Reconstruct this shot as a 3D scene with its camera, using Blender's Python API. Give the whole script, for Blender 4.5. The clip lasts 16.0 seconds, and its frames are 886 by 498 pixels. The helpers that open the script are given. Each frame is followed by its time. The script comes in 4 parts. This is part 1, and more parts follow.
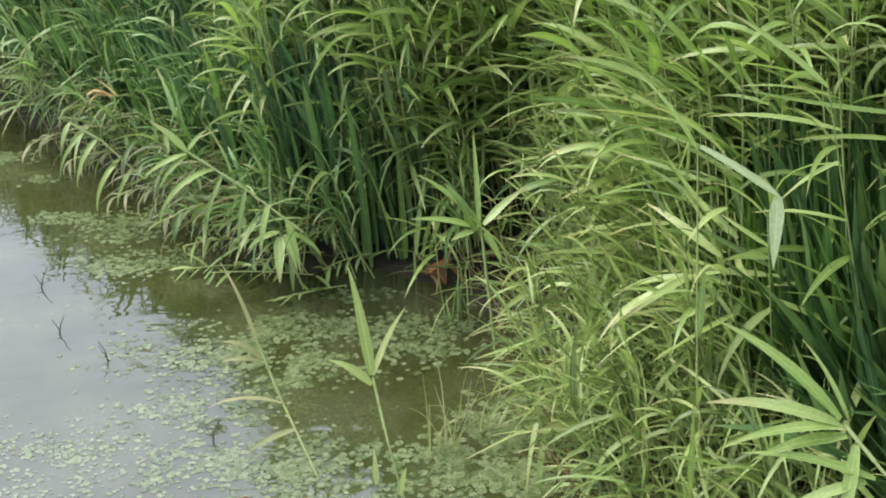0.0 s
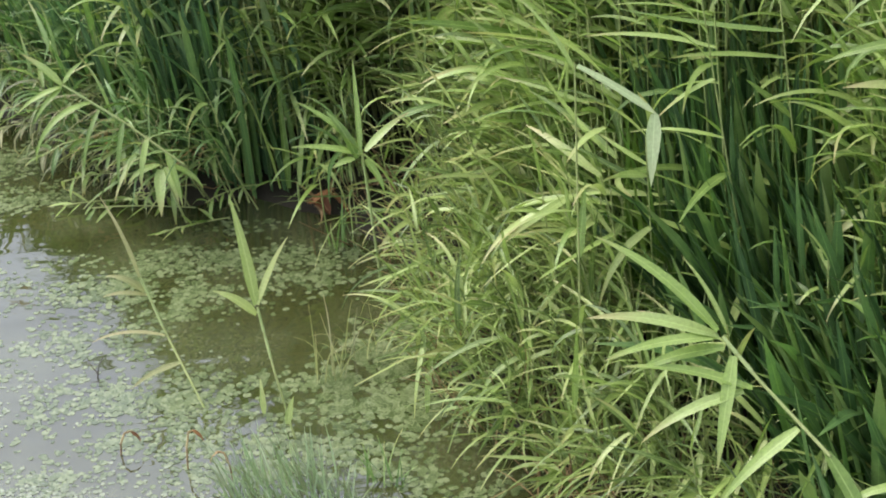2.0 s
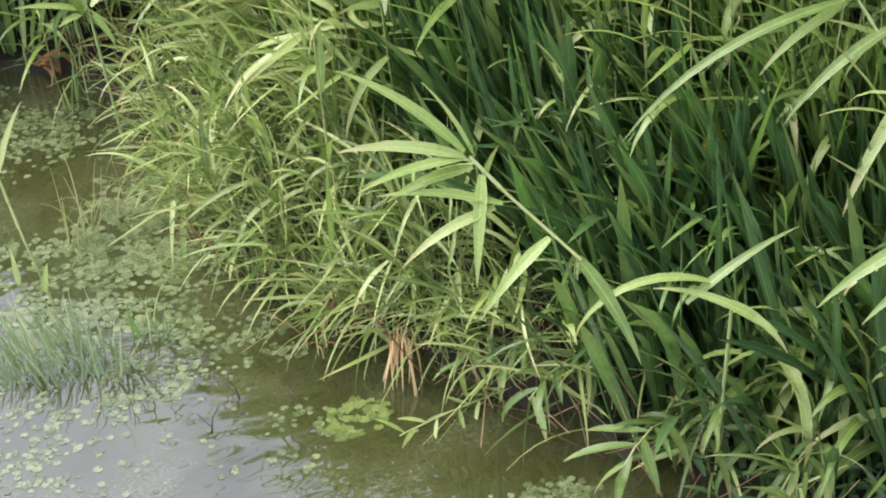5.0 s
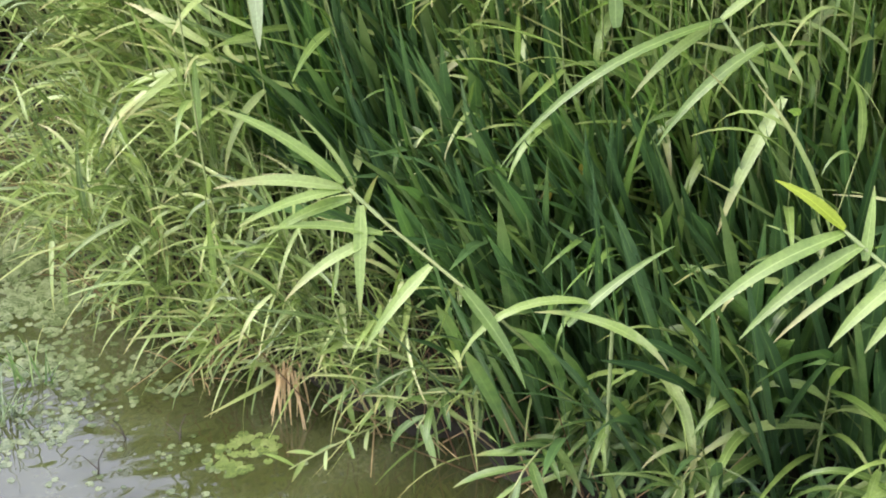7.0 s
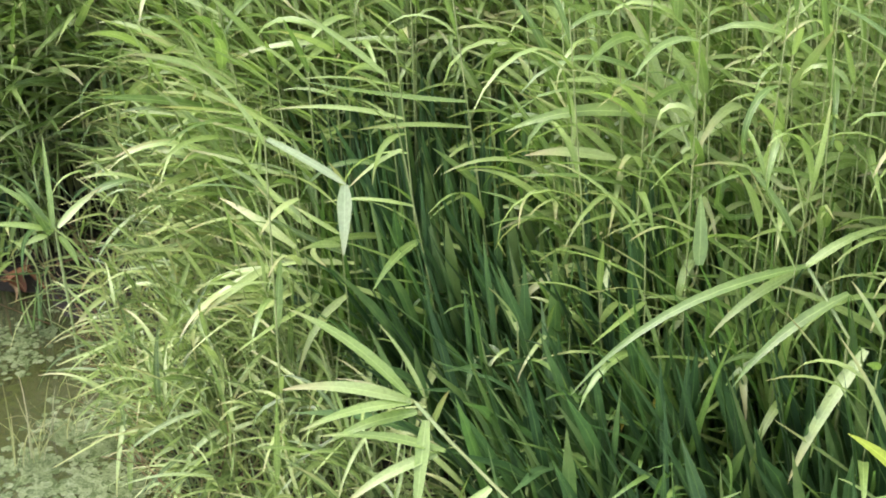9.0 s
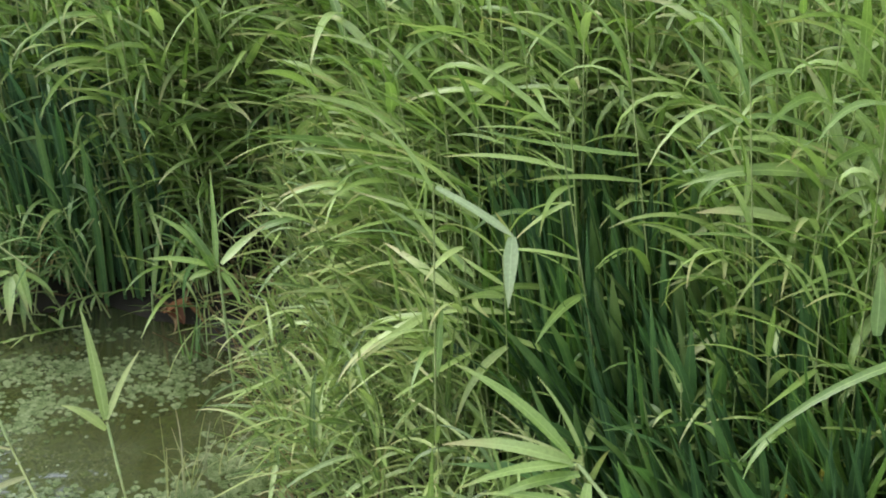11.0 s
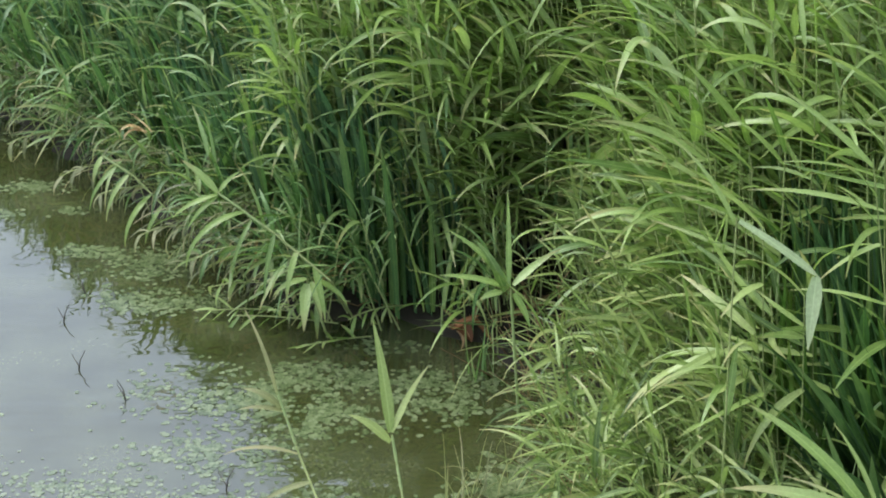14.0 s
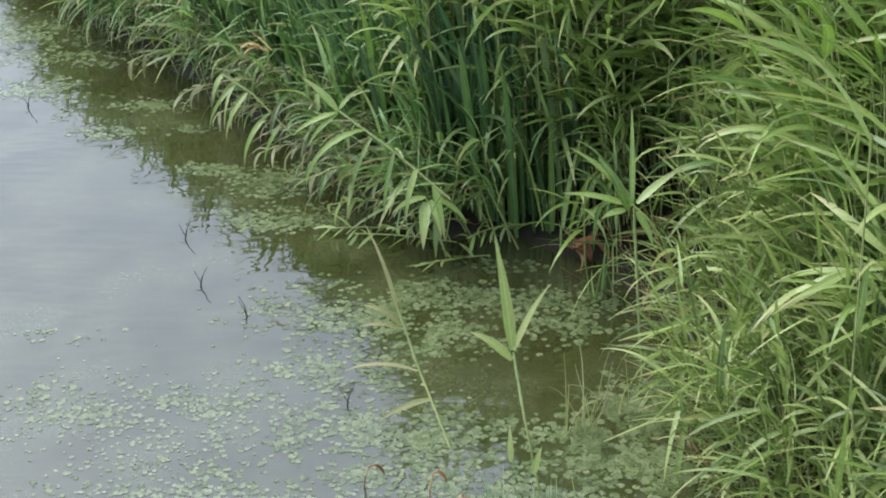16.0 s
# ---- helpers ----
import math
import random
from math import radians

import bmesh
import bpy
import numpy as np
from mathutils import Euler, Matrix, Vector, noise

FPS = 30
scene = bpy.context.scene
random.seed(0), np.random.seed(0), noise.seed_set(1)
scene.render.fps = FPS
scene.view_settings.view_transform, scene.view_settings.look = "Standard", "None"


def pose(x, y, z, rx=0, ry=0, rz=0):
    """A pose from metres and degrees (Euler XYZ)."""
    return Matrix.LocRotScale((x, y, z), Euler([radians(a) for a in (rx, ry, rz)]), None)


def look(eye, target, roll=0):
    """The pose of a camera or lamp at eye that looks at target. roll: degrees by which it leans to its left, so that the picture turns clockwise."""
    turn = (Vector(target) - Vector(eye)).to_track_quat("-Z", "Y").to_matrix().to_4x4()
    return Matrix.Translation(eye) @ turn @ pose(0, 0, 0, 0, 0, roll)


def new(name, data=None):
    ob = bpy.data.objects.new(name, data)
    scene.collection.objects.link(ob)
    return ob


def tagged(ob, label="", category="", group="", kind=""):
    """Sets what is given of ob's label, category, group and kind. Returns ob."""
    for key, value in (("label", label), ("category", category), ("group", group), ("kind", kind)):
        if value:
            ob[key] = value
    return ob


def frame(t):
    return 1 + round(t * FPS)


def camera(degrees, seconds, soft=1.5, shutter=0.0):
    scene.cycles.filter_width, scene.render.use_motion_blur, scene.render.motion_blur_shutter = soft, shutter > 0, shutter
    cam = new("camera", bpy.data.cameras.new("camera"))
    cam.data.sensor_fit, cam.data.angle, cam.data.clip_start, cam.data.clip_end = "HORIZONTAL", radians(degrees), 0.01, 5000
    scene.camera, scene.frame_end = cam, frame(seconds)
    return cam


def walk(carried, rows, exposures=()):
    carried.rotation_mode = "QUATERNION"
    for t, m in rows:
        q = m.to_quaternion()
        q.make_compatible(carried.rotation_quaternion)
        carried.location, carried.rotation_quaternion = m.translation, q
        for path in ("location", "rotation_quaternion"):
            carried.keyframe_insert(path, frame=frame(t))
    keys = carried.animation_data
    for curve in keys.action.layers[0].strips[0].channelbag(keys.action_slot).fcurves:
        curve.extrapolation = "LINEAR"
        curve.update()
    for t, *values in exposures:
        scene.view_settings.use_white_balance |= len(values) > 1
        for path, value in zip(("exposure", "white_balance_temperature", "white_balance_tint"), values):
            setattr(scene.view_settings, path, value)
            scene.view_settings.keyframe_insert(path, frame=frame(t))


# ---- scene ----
cam = camera(31, 16.0, soft=1.95)
# seconds, place, tilt, turn, roll
ROWS = [
    (0.0, -0.001, -0.002, 2.900, 59.74, 0.00, -2.24),
    (0.5, -0.002, -0.005, 2.901, 59.82, -0.74, -2.15),
    (1.0, 0.005, -0.005, 2.897, 59.48, -1.73, -2.01),
    (1.5, 0.019, -0.004, 2.884, 58.96, -2.82, -1.85),
    (2.0, 0.024, -0.010, 2.869, 57.35, -4.44, -1.35),
    (2.5, 0.019, -0.017, 2.866, 55.86, -6.45, -0.44),
    (3.0, 0.013, -0.023, 2.871, 55.41, -8.10, -0.20),
    (3.5, 0.006, -0.029, 2.876, 54.60, -9.84, -0.67),
    (4.0, 0.004, -0.033, 2.874, 53.21, -11.86, -0.67),
    (4.2, 0.004, -0.035, 2.873, 52.69, -12.60, -0.66),
    (6.3, 0.003, -0.031, 2.908, 50.73, -19.47, -0.62),
    (6.5, 0.006, -0.033, 2.905, 50.92, -19.87, -0.35),
    (7.0, 0.018, -0.046, 2.896, 52.33, -20.62, 0.17),
    (7.5, 0.036, -0.056, 2.909, 53.92, -20.17, 0.07),
    (8.0, 0.056, -0.046, 2.926, 55.31, -19.29, 0.31),
    (8.5, 0.068, -0.041, 2.917, 57.89, -17.86, 1.58),
    (9.0, 0.067, -0.043, 2.904, 59.79, -16.32, 2.94),
    (9.2, 0.064, -0.043, 2.902, 60.23, -15.95, 3.04),
    (11.3, 0.028, 0.044, 2.910, 60.72, -8.66, 2.32),
    (11.5, 0.030, 0.048, 2.909, 60.40, -7.40, 2.18),
    (12.0, 0.039, 0.068, 2.907, 60.31, -4.42, 1.41),
    (12.5, 0.040, 0.087, 2.902, 60.55, -2.08, 1.02),
    (13.0, 0.033, 0.090, 2.894, 60.86, -0.46, 0.50),
    (13.5, 0.022, 0.090, 2.890, 61.14, 0.50, 0.38),
    (14.0, 0.006, 0.087, 2.895, 61.31, 1.27, 0.31),
    (14.5, -0.015, 0.083, 2.892, 60.19, 2.08, -0.08),
    (15.0, -0.045, 0.081, 2.881, 58.75, 3.05, -0.36),
    (15.5, -0.049, 0.091, 2.873, 58.18, 4.61, -0.70),
    (16.0, -0.040, 0.098, 2.870, 58.60, 5.68, -1.62),
]
walk(cam, [(t, pose(x, y, z, tilt, 0, turn) @ pose(0, 0, 0, 0, 0, roll)) for t, x, y, z, tilt, turn, roll in ROWS],
     exposures=[(0, 1.66, 6550, 8), (2, 1.66, 6600, 11), (4, 1.83, 6550, 16), (6.5, 1.93, 6450, 18), (9, 2.15, 6300, 19), (10.3, 1.84, 6300, 11), (11.5, 1.38, 6250, 5), (12.5, 1.57, 6150, 6),
                (14.5, 1.40, 6150, 6), (16, 1.38, 6200, 9)])

# ---- light: bright hazy daylight ----
SUN_ELEVATION, SUN_TURN = radians(53), radians(-62)   # height, and turn from +y towards -x (negative)
world = bpy.data.worlds.new("world")
scene.world = world
world.use_nodes = True
wn, wl = world.node_tree.nodes, world.node_tree.links
wn.clear()
sky = wn.new("ShaderNodeTexSky")
sky.sky_type, sky.sun_disc = "NISHITA", False
sky.sun_elevation, sky.sun_rotation = SUN_ELEVATION, SUN_TURN
sky.air_density, sky.dust_density, sky.ozone_density = 1.0, 1.2, 2.0
hsv = wn.new("ShaderNodeHueSaturation")
hsv.inputs["Saturation"].default_value = 0.44
back = wn.new("ShaderNodeBackground")
back.inputs["Strength"].default_value = 0.15
wout = wn.new("ShaderNodeOutputWorld")
wl.new(sky.outputs[0], hsv.inputs["Color"])
wl.new(hsv.outputs[0], back.inputs[0])
wl.new(back.outputs[0], wout.inputs[0])
sun = new("sun", bpy.data.lights.new("sun", "SUN"))
sun.data.energy, sun.data.angle, sun.data.color = 1.2, radians(40), (1.0, 0.96, 0.88)
sun.matrix_world = look((math.sin(SUN_TURN) * math.cos(SUN_ELEVATION) * 20, math.cos(SUN_TURN) * math.cos(SUN_ELEVATION) * 20,
                         math.sin(SUN_ELEVATION) * 20), (0, 0, 0))


# ---- materials ----
def material(name):
    m = bpy.data.materials.new(name)
    m.use_nodes = True
    m.node_tree.nodes.clear()
    return m, m.node_tree.nodes, m.node_tree.links


def ramp(nodes, links, fac, stops):
    r = nodes.new("ShaderNodeValToRGB")
    while len(r.color_ramp.elements) < len(stops):
        r.color_ramp.elements.new(0.5)
    for e, (p, c) in zip(r.color_ramp.elements, stops):
        e.position, e.color = p, (*c, 1)
    links.new(fac, r.inputs[0])
    return r.outputs[0]


def noise_tex(nodes, links, scale, detail=3.0, coord=None):
    n = nodes.new("ShaderNodeTexNoise")
    n.inputs["Scale"].default_value, n.inputs["Detail"].default_value = scale, detail
    if coord is not None:
        links.new(coord, n.inputs["Vector"])
    return n.outputs["Fac"]


def mix_colour(nodes, links, fac, a, b, mode="MIX"):
    m = nodes.new("ShaderNodeMix")
    m.data_type, m.blend_type = "RGBA", mode
    for socket, value in ((m.inputs[0], fac), (m.inputs[6], a), (m.inputs[7], b)):
        if isinstance(value, (int, float)):
            socket.default_value = value
        elif isinstance(value, tuple):
            socket.default_value = (*value, 1)
        else:
            links.new(value, socket)
    return m.outputs[2]


def arith(nodes, links, op, a, b=0.0, c=0.0):
    m = nodes.new("ShaderNodeMath")
    m.operation = op
    for socket, value in zip(m.inputs, (a, b, c)):
        if isinstance(value, (int, float)):
            socket.default_value = value
        else:
            links.new(value, socket)
    return m.outputs[0]


def leaf_material(name, stops, tip, island=True, rough=0.42, through_light=0.35, veins=9.0, tip_from=0.72, spec=0.5, ior=1.5):
    """A leaf with lengthwise veins, a midrib, blotches, a dry tip, and light that shines through."""
    m, n, l = material(name)
    uv = n.new("ShaderNodeUVMap")
    sep = n.new("ShaderNodeSeparateXYZ")
    l.new(uv.outputs[0], sep.inputs[0])
    pick = n.new("ShaderNodeNewGeometry").outputs["Random Per Island"] if island else n.new("ShaderNodeObjectInfo").outputs["Random"]
    geo = n.new("ShaderNodeNewGeometry")
    blotch = noise_tex(n, l, 22, 4, geo.outputs["Position"])
    fine = noise_tex(n, l, 160, 2, geo.outputs["Position"])
    shade = arith(n, l, "ADD", pick, arith(n, l, "MULTIPLY", arith(n, l, "SUBTRACT", blotch, 0.5), 0.55))
    base = ramp(n, l, shade, stops)
    wave = arith(n, l, "SINE", arith(n, l, "MULTIPLY", sep.outputs[0], veins * 6.283))
    vein = arith(n, l, "MULTIPLY_ADD", wave, 0.07, arith(n, l, "MULTIPLY_ADD", fine, 0.6, 0.67))
    grey = n.new("ShaderNodeCombineXYZ")
    for k in range(3):
        l.new(vein, grey.inputs[k])
    base = mix_colour(n, l, 1.0, base, grey.outputs[0], "MULTIPLY")
    rib = arith(n, l, "LESS_THAN", arith(n, l, "ABSOLUTE", arith(n, l, "SUBTRACT", sep.outputs[0], 0.5)), 0.045)
    base = mix_colour(n, l, arith(n, l, "MULTIPLY", rib, 0.35), base, tuple(min(1, c * 1.5) for c in stops[-1][1]))
    dry = n.new("ShaderNodeMapRange")
    dry.inputs[1].default_value, dry.inputs[2].default_value = tip_from, 1.25
    l.new(arith(n, l, "ADD", sep.outputs[1], arith(n, l, "MULTIPLY", arith(n, l, "SUBTRACT", pick, 0.6), 0.6)), dry.inputs[0])
    base = mix_colour(n, l, dry.outputs[0], base, tip)
    p = n.new("ShaderNodeBsdfPrincipled")
    l.new(base, p.inputs["Base Color"])
    p.inputs["Roughness"].default_value = rough
    p.inputs["Specular IOR Level"].default_value, p.inputs["IOR"].default_value = spec, ior
    bump = n.new("ShaderNodeBump")
    bump.inputs["Strength"].default_value, bump.inputs["Distance"].default_value = 0.25, 0.002
    l.new(vein, bump.inputs["Height"])
    l.new(bump.outputs[0], p.inputs["Normal"])
    tr = n.new("ShaderNodeBsdfTranslucent")
    l.new(mix_colour(n, l, 1.0, base, (1.06, 1.2, 0.72), "MULTIPLY"), tr.inputs[0])
    mx = n.new("ShaderNodeMixShader")
    mx.inputs[0].default_value = through_light
    l.new(p.outputs[0], mx.inputs[1])
    l.new(tr.outputs[0], mx.inputs[2])
    out = n.new("ShaderNodeOutputMaterial")
    l.new(mx.outputs[0], out.inputs[0])
    return m


def plain_material(name, stops, scale, rough, bump_size=0.004, spec=0.4):
    """Two scales of mottling with a matching relief."""
    m, n, l = material(name)
    geo = n.new("ShaderNodeNewGeometry")
    a = noise_tex(n, l, scale, 5, geo.outputs["Position"])
    b = noise_tex(n, l, scale * 9, 3, geo.outputs["Position"])
    fac = arith(n, l, "MULTIPLY_ADD", b, 0.35, arith(n, l, "MULTIPLY", a, 0.7))
    p = n.new("ShaderNodeBsdfPrincipled")
    l.new(ramp(n, l, fac, stops), p.inputs["Base Color"])
    p.inputs["Roughness"].default_value, p.inputs["Specular IOR Level"].default_value = rough, spec
    bump = n.new("ShaderNodeBump")
    bump.inputs["Strength"].default_value, bump.inputs["Distance"].default_value = 0.6, bump_size
    l.new(fac, bump.inputs["Height"])
    l.new(bump.outputs[0], p.inputs["Normal"])
    out = n.new("ShaderNodeOutputMaterial")
    l.new(p.outputs[0], out.inputs[0])
    return m


REED = [(0.05, (0.125, 0.205, 0.045)), (0.5, (0.255, 0.355, 0.088)), (0.95, (0.33, 0.415, 0.15))]
REED_COOL = [(0.05, (0.09, 0.17, 0.055)), (0.5, (0.17, 0.28, 0.095)), (0.95, (0.31, 0.41, 0.165))]
BLADE = [(0.05, (0.036, 0.08, 0.032)), (0.45, (0.066, 0.135, 0.047)), (0.8, (0.105, 0.2, 0.058)), (0.98, (0.18, 0.28, 0.085))]
# far blades: bluish green, lightened to put their sheen into the colour
BLADE_SHEEN = [(0.05, (0.05, 0.11, 0.055)), (0.55, (0.09, 0.175, 0.085)), (0.88, (0.14, 0.24, 0.11)), (0.98, (0.2, 0.3, 0.12))]
MID = [(0.05, (0.085, 0.17, 0.033)), (0.5, (0.14, 0.26, 0.05)), (0.95, (0.23, 0.35, 0.085))]
PALE = [(0.05, (0.085, 0.135, 0.035)), (0.5, (0.26, 0.355, 0.098)), (0.95, (0.38, 0.445, 0.165))]
STRAW = (0.36, 0.30, 0.13)
leaf_mat = leaf_material("reed_leaf_green", REED, STRAW, rough=0.4, spec=0.6)
leaf_one = leaf_material("reed_leaf_green_single", REED, STRAW, island=False, rough=0.4, spec=0.6)
pale_mat = leaf_material("reed_leaf_pale", PALE, STRAW, rough=0.42, spec=0.6, tip_from=0.7, through_light=0.28)
pale_one = leaf_material("reed_leaf_pale_single", PALE, STRAW, island=False, rough=0.42, spec=0.6, tip_from=0.7, through_light=0.28)
cool_mat = leaf_material("reed_leaf_bluish", REED_COOL, STRAW)
cool_one = leaf_material("reed_leaf_bluish_single", REED_COOL, STRAW, island=False)
blade_mat = leaf_material("blade_dark_green", BLADE, (0.16, 0.20, 0.07), through_light=0.3, rough=0.38, tip_from=0.9, veins=12)
blade_one = leaf_material("blade_dark_green_single", BLADE, (0.16, 0.20, 0.07), island=False, through_light=0.3, rough=0.38, tip_from=0.9, veins=12)
olive_mat = leaf_material("drooping_olive_leaf", [(0.05, (0.09, 0.10, 0.04)), (0.5, (0.17, 0.22, 0.075)), (0.95, (0.33, 0.32, 0.17))], (0.34, 0.27, 0.15), tip_from=0.6)
blade_sheen_mat = leaf_material("blade_green_painted_sheen", BLADE_SHEEN, (0.18, 0.21, 0.09), through_light=0.3, rough=0.36, tip_from=0.9, veins=12)
mid_mat = leaf_material("shoot_mid_green", MID, (0.2, 0.26, 0.07), through_light=0.3, rough=0.4, tip_from=0.9)
dead_mat = leaf_material("dead_leaf", [(0.05, (0.10, 0.05, 0.025)), (0.5, (0.22, 0.125, 0.058)), (0.95, (0.48, 0.36, 0.18))], (0.4, 0.3, 0.16), through_light=0.15, rough=0.7)
yellow_mat = leaf_material("yellowing_leaf", [(0.05, (0.30, 0.30, 0.05)), (0.5, (0.42, 0.40, 0.06)), (0.95, (0.5, 0.42, 0.08))], (0.45, 0.25, 0.06))
dead_one = leaf_material("dead_leaf_single", [(0.05, (0.16, 0.06, 0.025)), (0.5, (0.34, 0.14, 0.05)), (0.95, (0.48, 0.30, 0.14))], (0.4, 0.3, 0.16), island=False, through_light=0.15, rough=0.7)
straw_mat = leaf_material("bleached_leaf", [(0.05, (0.22, 0.12, 0.05)), (0.5, (0.42, 0.27, 0.11)), (0.95, (0.60, 0.50, 0.30))], (0.5, 0.4, 0.25), through_light=0.2, rough=0.7)
tuft_mat = leaf_material("grass_blade", [(0.05, (0.20, 0.22, 0.13)), (0.5, (0.25, 0.35, 0.20)), (0.95, (0.36, 0.44, 0.28))], (0.24, 0.31, 0.18), island=False, rough=0.6)
withered_mat = leaf_material("withered_leaf", [(0.05, (0.15, 0.16, 0.08)), (0.5, (0.25, 0.26, 0.13)), (0.95, (0.40, 0.38, 0.23))], (0.36, 0.30, 0.18), island=False, rough=0.65, tip_from=0.55)
# leaf green darkened in its colour for the shade low on the bank
shaded_sprig_mat = leaf_material("sprig_leaf_shaded", [(0.05, (0.07, 0.13, 0.032)), (0.5, (0.125, 0.205, 0.052)), (0.95, (0.22, 0.30, 0.10))], STRAW, island=False)
pad_mat = leaf_material("floating_leaf", [(0.05, (0.055, 0.078, 0.026)), (0.5, (0.105, 0.135, 0.055)), (0.95, (0.18, 0.21, 0.105))], (0.10, 0.125, 0.06), through_light=0.0, rough=0.16, veins=3, spec=0.6, ior=1.75)
# paler than the other floating leaves: sky glare partly put into the colour
glare_drift_mat = leaf_material("drifting_leaf_sky_glare", [(0.05, (0.10, 0.125, 0.07)), (0.5, (0.15, 0.175, 0.10)), (0.95, (0.21, 0.235, 0.15))], (0.18, 0.2, 0.12), through_light=0.0, rough=0.15, veins=2, spec=0.55, ior=1.8)
pad_one = leaf_material("floating_leaf_single", [(0.05, (0.055, 0.078, 0.026)), (0.5, (0.105, 0.135, 0.055)), (0.95, (0.18, 0.21, 0.105))], (0.10, 0.125, 0.06), island=False, through_light=0.0, rough=0.16, veins=3, spec=0.6, ior=1.75)
raft_mat = leaf_material("raft_leaf", [(0.05, (0.06, 0.09, 0.02)), (0.5, (0.105, 0.145, 0.035)), (0.95, (0.17, 0.21, 0.065))], (0.14, 0.17, 0.05), island=False, through_light=0.0, rough=0.3, veins=3, spec=0.5)
bright_one = leaf_material("bright_yellow_green_leaf", [(0.05, (0.28, 0.36, 0.03)), (0.5, (0.36, 0.44, 0.045)), (0.95, (0.44, 0.50, 0.07))], (0.45, 0.42, 0.08), island=False, rough=0.5)
shoot_mat = leaf_material("young_shoot_leaf", [(0.05, (0.26, 0.33, 0.10)), (0.5, (0.33, 0.40, 0.13)), (0.95, (0.42, 0.46, 0.19))], (0.38, 0.36, 0.18), island=False, rough=0.5)
dry_shoot_mat = leaf_material("drying_shoot_leaf", [(0.05, (0.20, 0.22, 0.09)), (0.5, (0.28, 0.29, 0.13)), (0.95, (0.40, 0.37, 0.20))], (0.42, 0.36, 0.2), island=False, rough=0.55, tip_from=0.5)
fold_mat = leaf_material("folded_leaf_pale", [(0.05, (0.28, 0.36, 0.17)), (0.5, (0.34, 0.42, 0.22)), (0.95, (0.42, 0.48, 0.28))], (0.4, 0.42, 0.24), island=True, rough=0.45, through_light=0.4)
stem_mat = plain_material("reed_stem", [(0.2, (0.18, 0.25, 0.07)), (0.8, (0.38, 0.40, 0.17))], 14, 0.5)
sheath_mat = plain_material("leaf_sheath", [(0.2, (0.20, 0.28, 0.09)), (0.8, (0.34, 0.39, 0.17))], 20, 0.55)
# near-black colour of the twig shapes that imitate dark reflections on the water
reflection_twig_mat = plain_material("dark_reflection_twig", [(0.2, (0.02, 0.018, 0.015)), (0.8, (0.07, 0.055, 0.04))], 30, 0.8)
mud_mat = plain_material("mud", [(0.2, (0.014, 0.012, 0.008)), (0.8, (0.042, 0.034, 0.022))], 6, 0.75, 0.02)


def water_material():
    """Turbid olive water with drifts of pale algae under the surface and faint ripples."""
    m, n, l = material("turbid_water")
    geo = n.new("ShaderNodeNewGeometry")
    cloud = noise_tex(n, l, 1.6, 4, geo.outputs["Position"])
    drift = noise_tex(n, l, 3.4, 5, geo.outputs["Position"])
    speck = noise_tex(n, l, 85, 3, geo.outputs["Position"])
    base = ramp(n, l, cloud, [(0.3, (0.027, 0.030, 0.009)), (0.7, (0.042, 0.044, 0.014))])
    algae = arith(n, l, "MULTIPLY", ramp(n, l, drift, [(0.4, (0, 0, 0)), (0.62, (1, 1, 1))]), ramp(n, l, speck, [(0.30, (0, 0, 0)), (0.8, (1, 1, 1))]))
    base = mix_colour(n, l, arith(n, l, "MULTIPLY", algae, 0.6), base, (0.15, 0.165, 0.085))
    p = n.new("ShaderNodeBsdfPrincipled")
    l.new(base, p.inputs["Base Color"])
    p.inputs["Roughness"].default_value, p.inputs["IOR"].default_value = 0.03, 2.15
    stretch = n.new("ShaderNodeMapping")
    stretch.inputs["Scale"].default_value = (1.0, 2.6, 1.0)
    l.new(geo.outputs["Position"], stretch.inputs[0])
    ripple = noise_tex(n, l, 6, 1, stretch.outputs[0])
    patch = ramp(n, l, noise_tex(n, l, 0.9, 2, geo.outputs["Position"]), [(0.45, (0.12, 0.12, 0.12)), (0.65, (1, 1, 1))])
    place = n.new("ShaderNodeVectorMath")
    place.operation = "DISTANCE"
    place.inputs[1].default_value = (0.25, 2.7, 0.0)
    l.new(geo.outputs["Position"], place.inputs[0])
    stirred = n.new("ShaderNodeMapRange")
    stirred.inputs[1].default_value, stirred.inputs[2].default_value, stirred.inputs[3].default_value, stirred.inputs[4].default_value = 0.8, 0.2, 1.0, 2.5
    l.new(place.outputs["Value"], stirred.inputs[0])
    bump = n.new("ShaderNodeBump")
    bump.inputs["Strength"].default_value, bump.inputs["Distance"].default_value = 0.4, 0.012
    l.new(arith(n, l, "MULTIPLY", arith(n, l, "MULTIPLY", ripple, arith(n, l, "ADD", patch, 0.15)), stirred.outputs[0]), bump.inputs["Height"])
    l.new(bump.outputs[0], p.inputs["Normal"])
    out = n.new("ShaderNodeOutputMaterial")
    l.new(p.outputs[0], out.inputs[0])
    return m


water_mat = water_material()


# ---- geometry helpers ----
rng = np.random.default_rng(7)


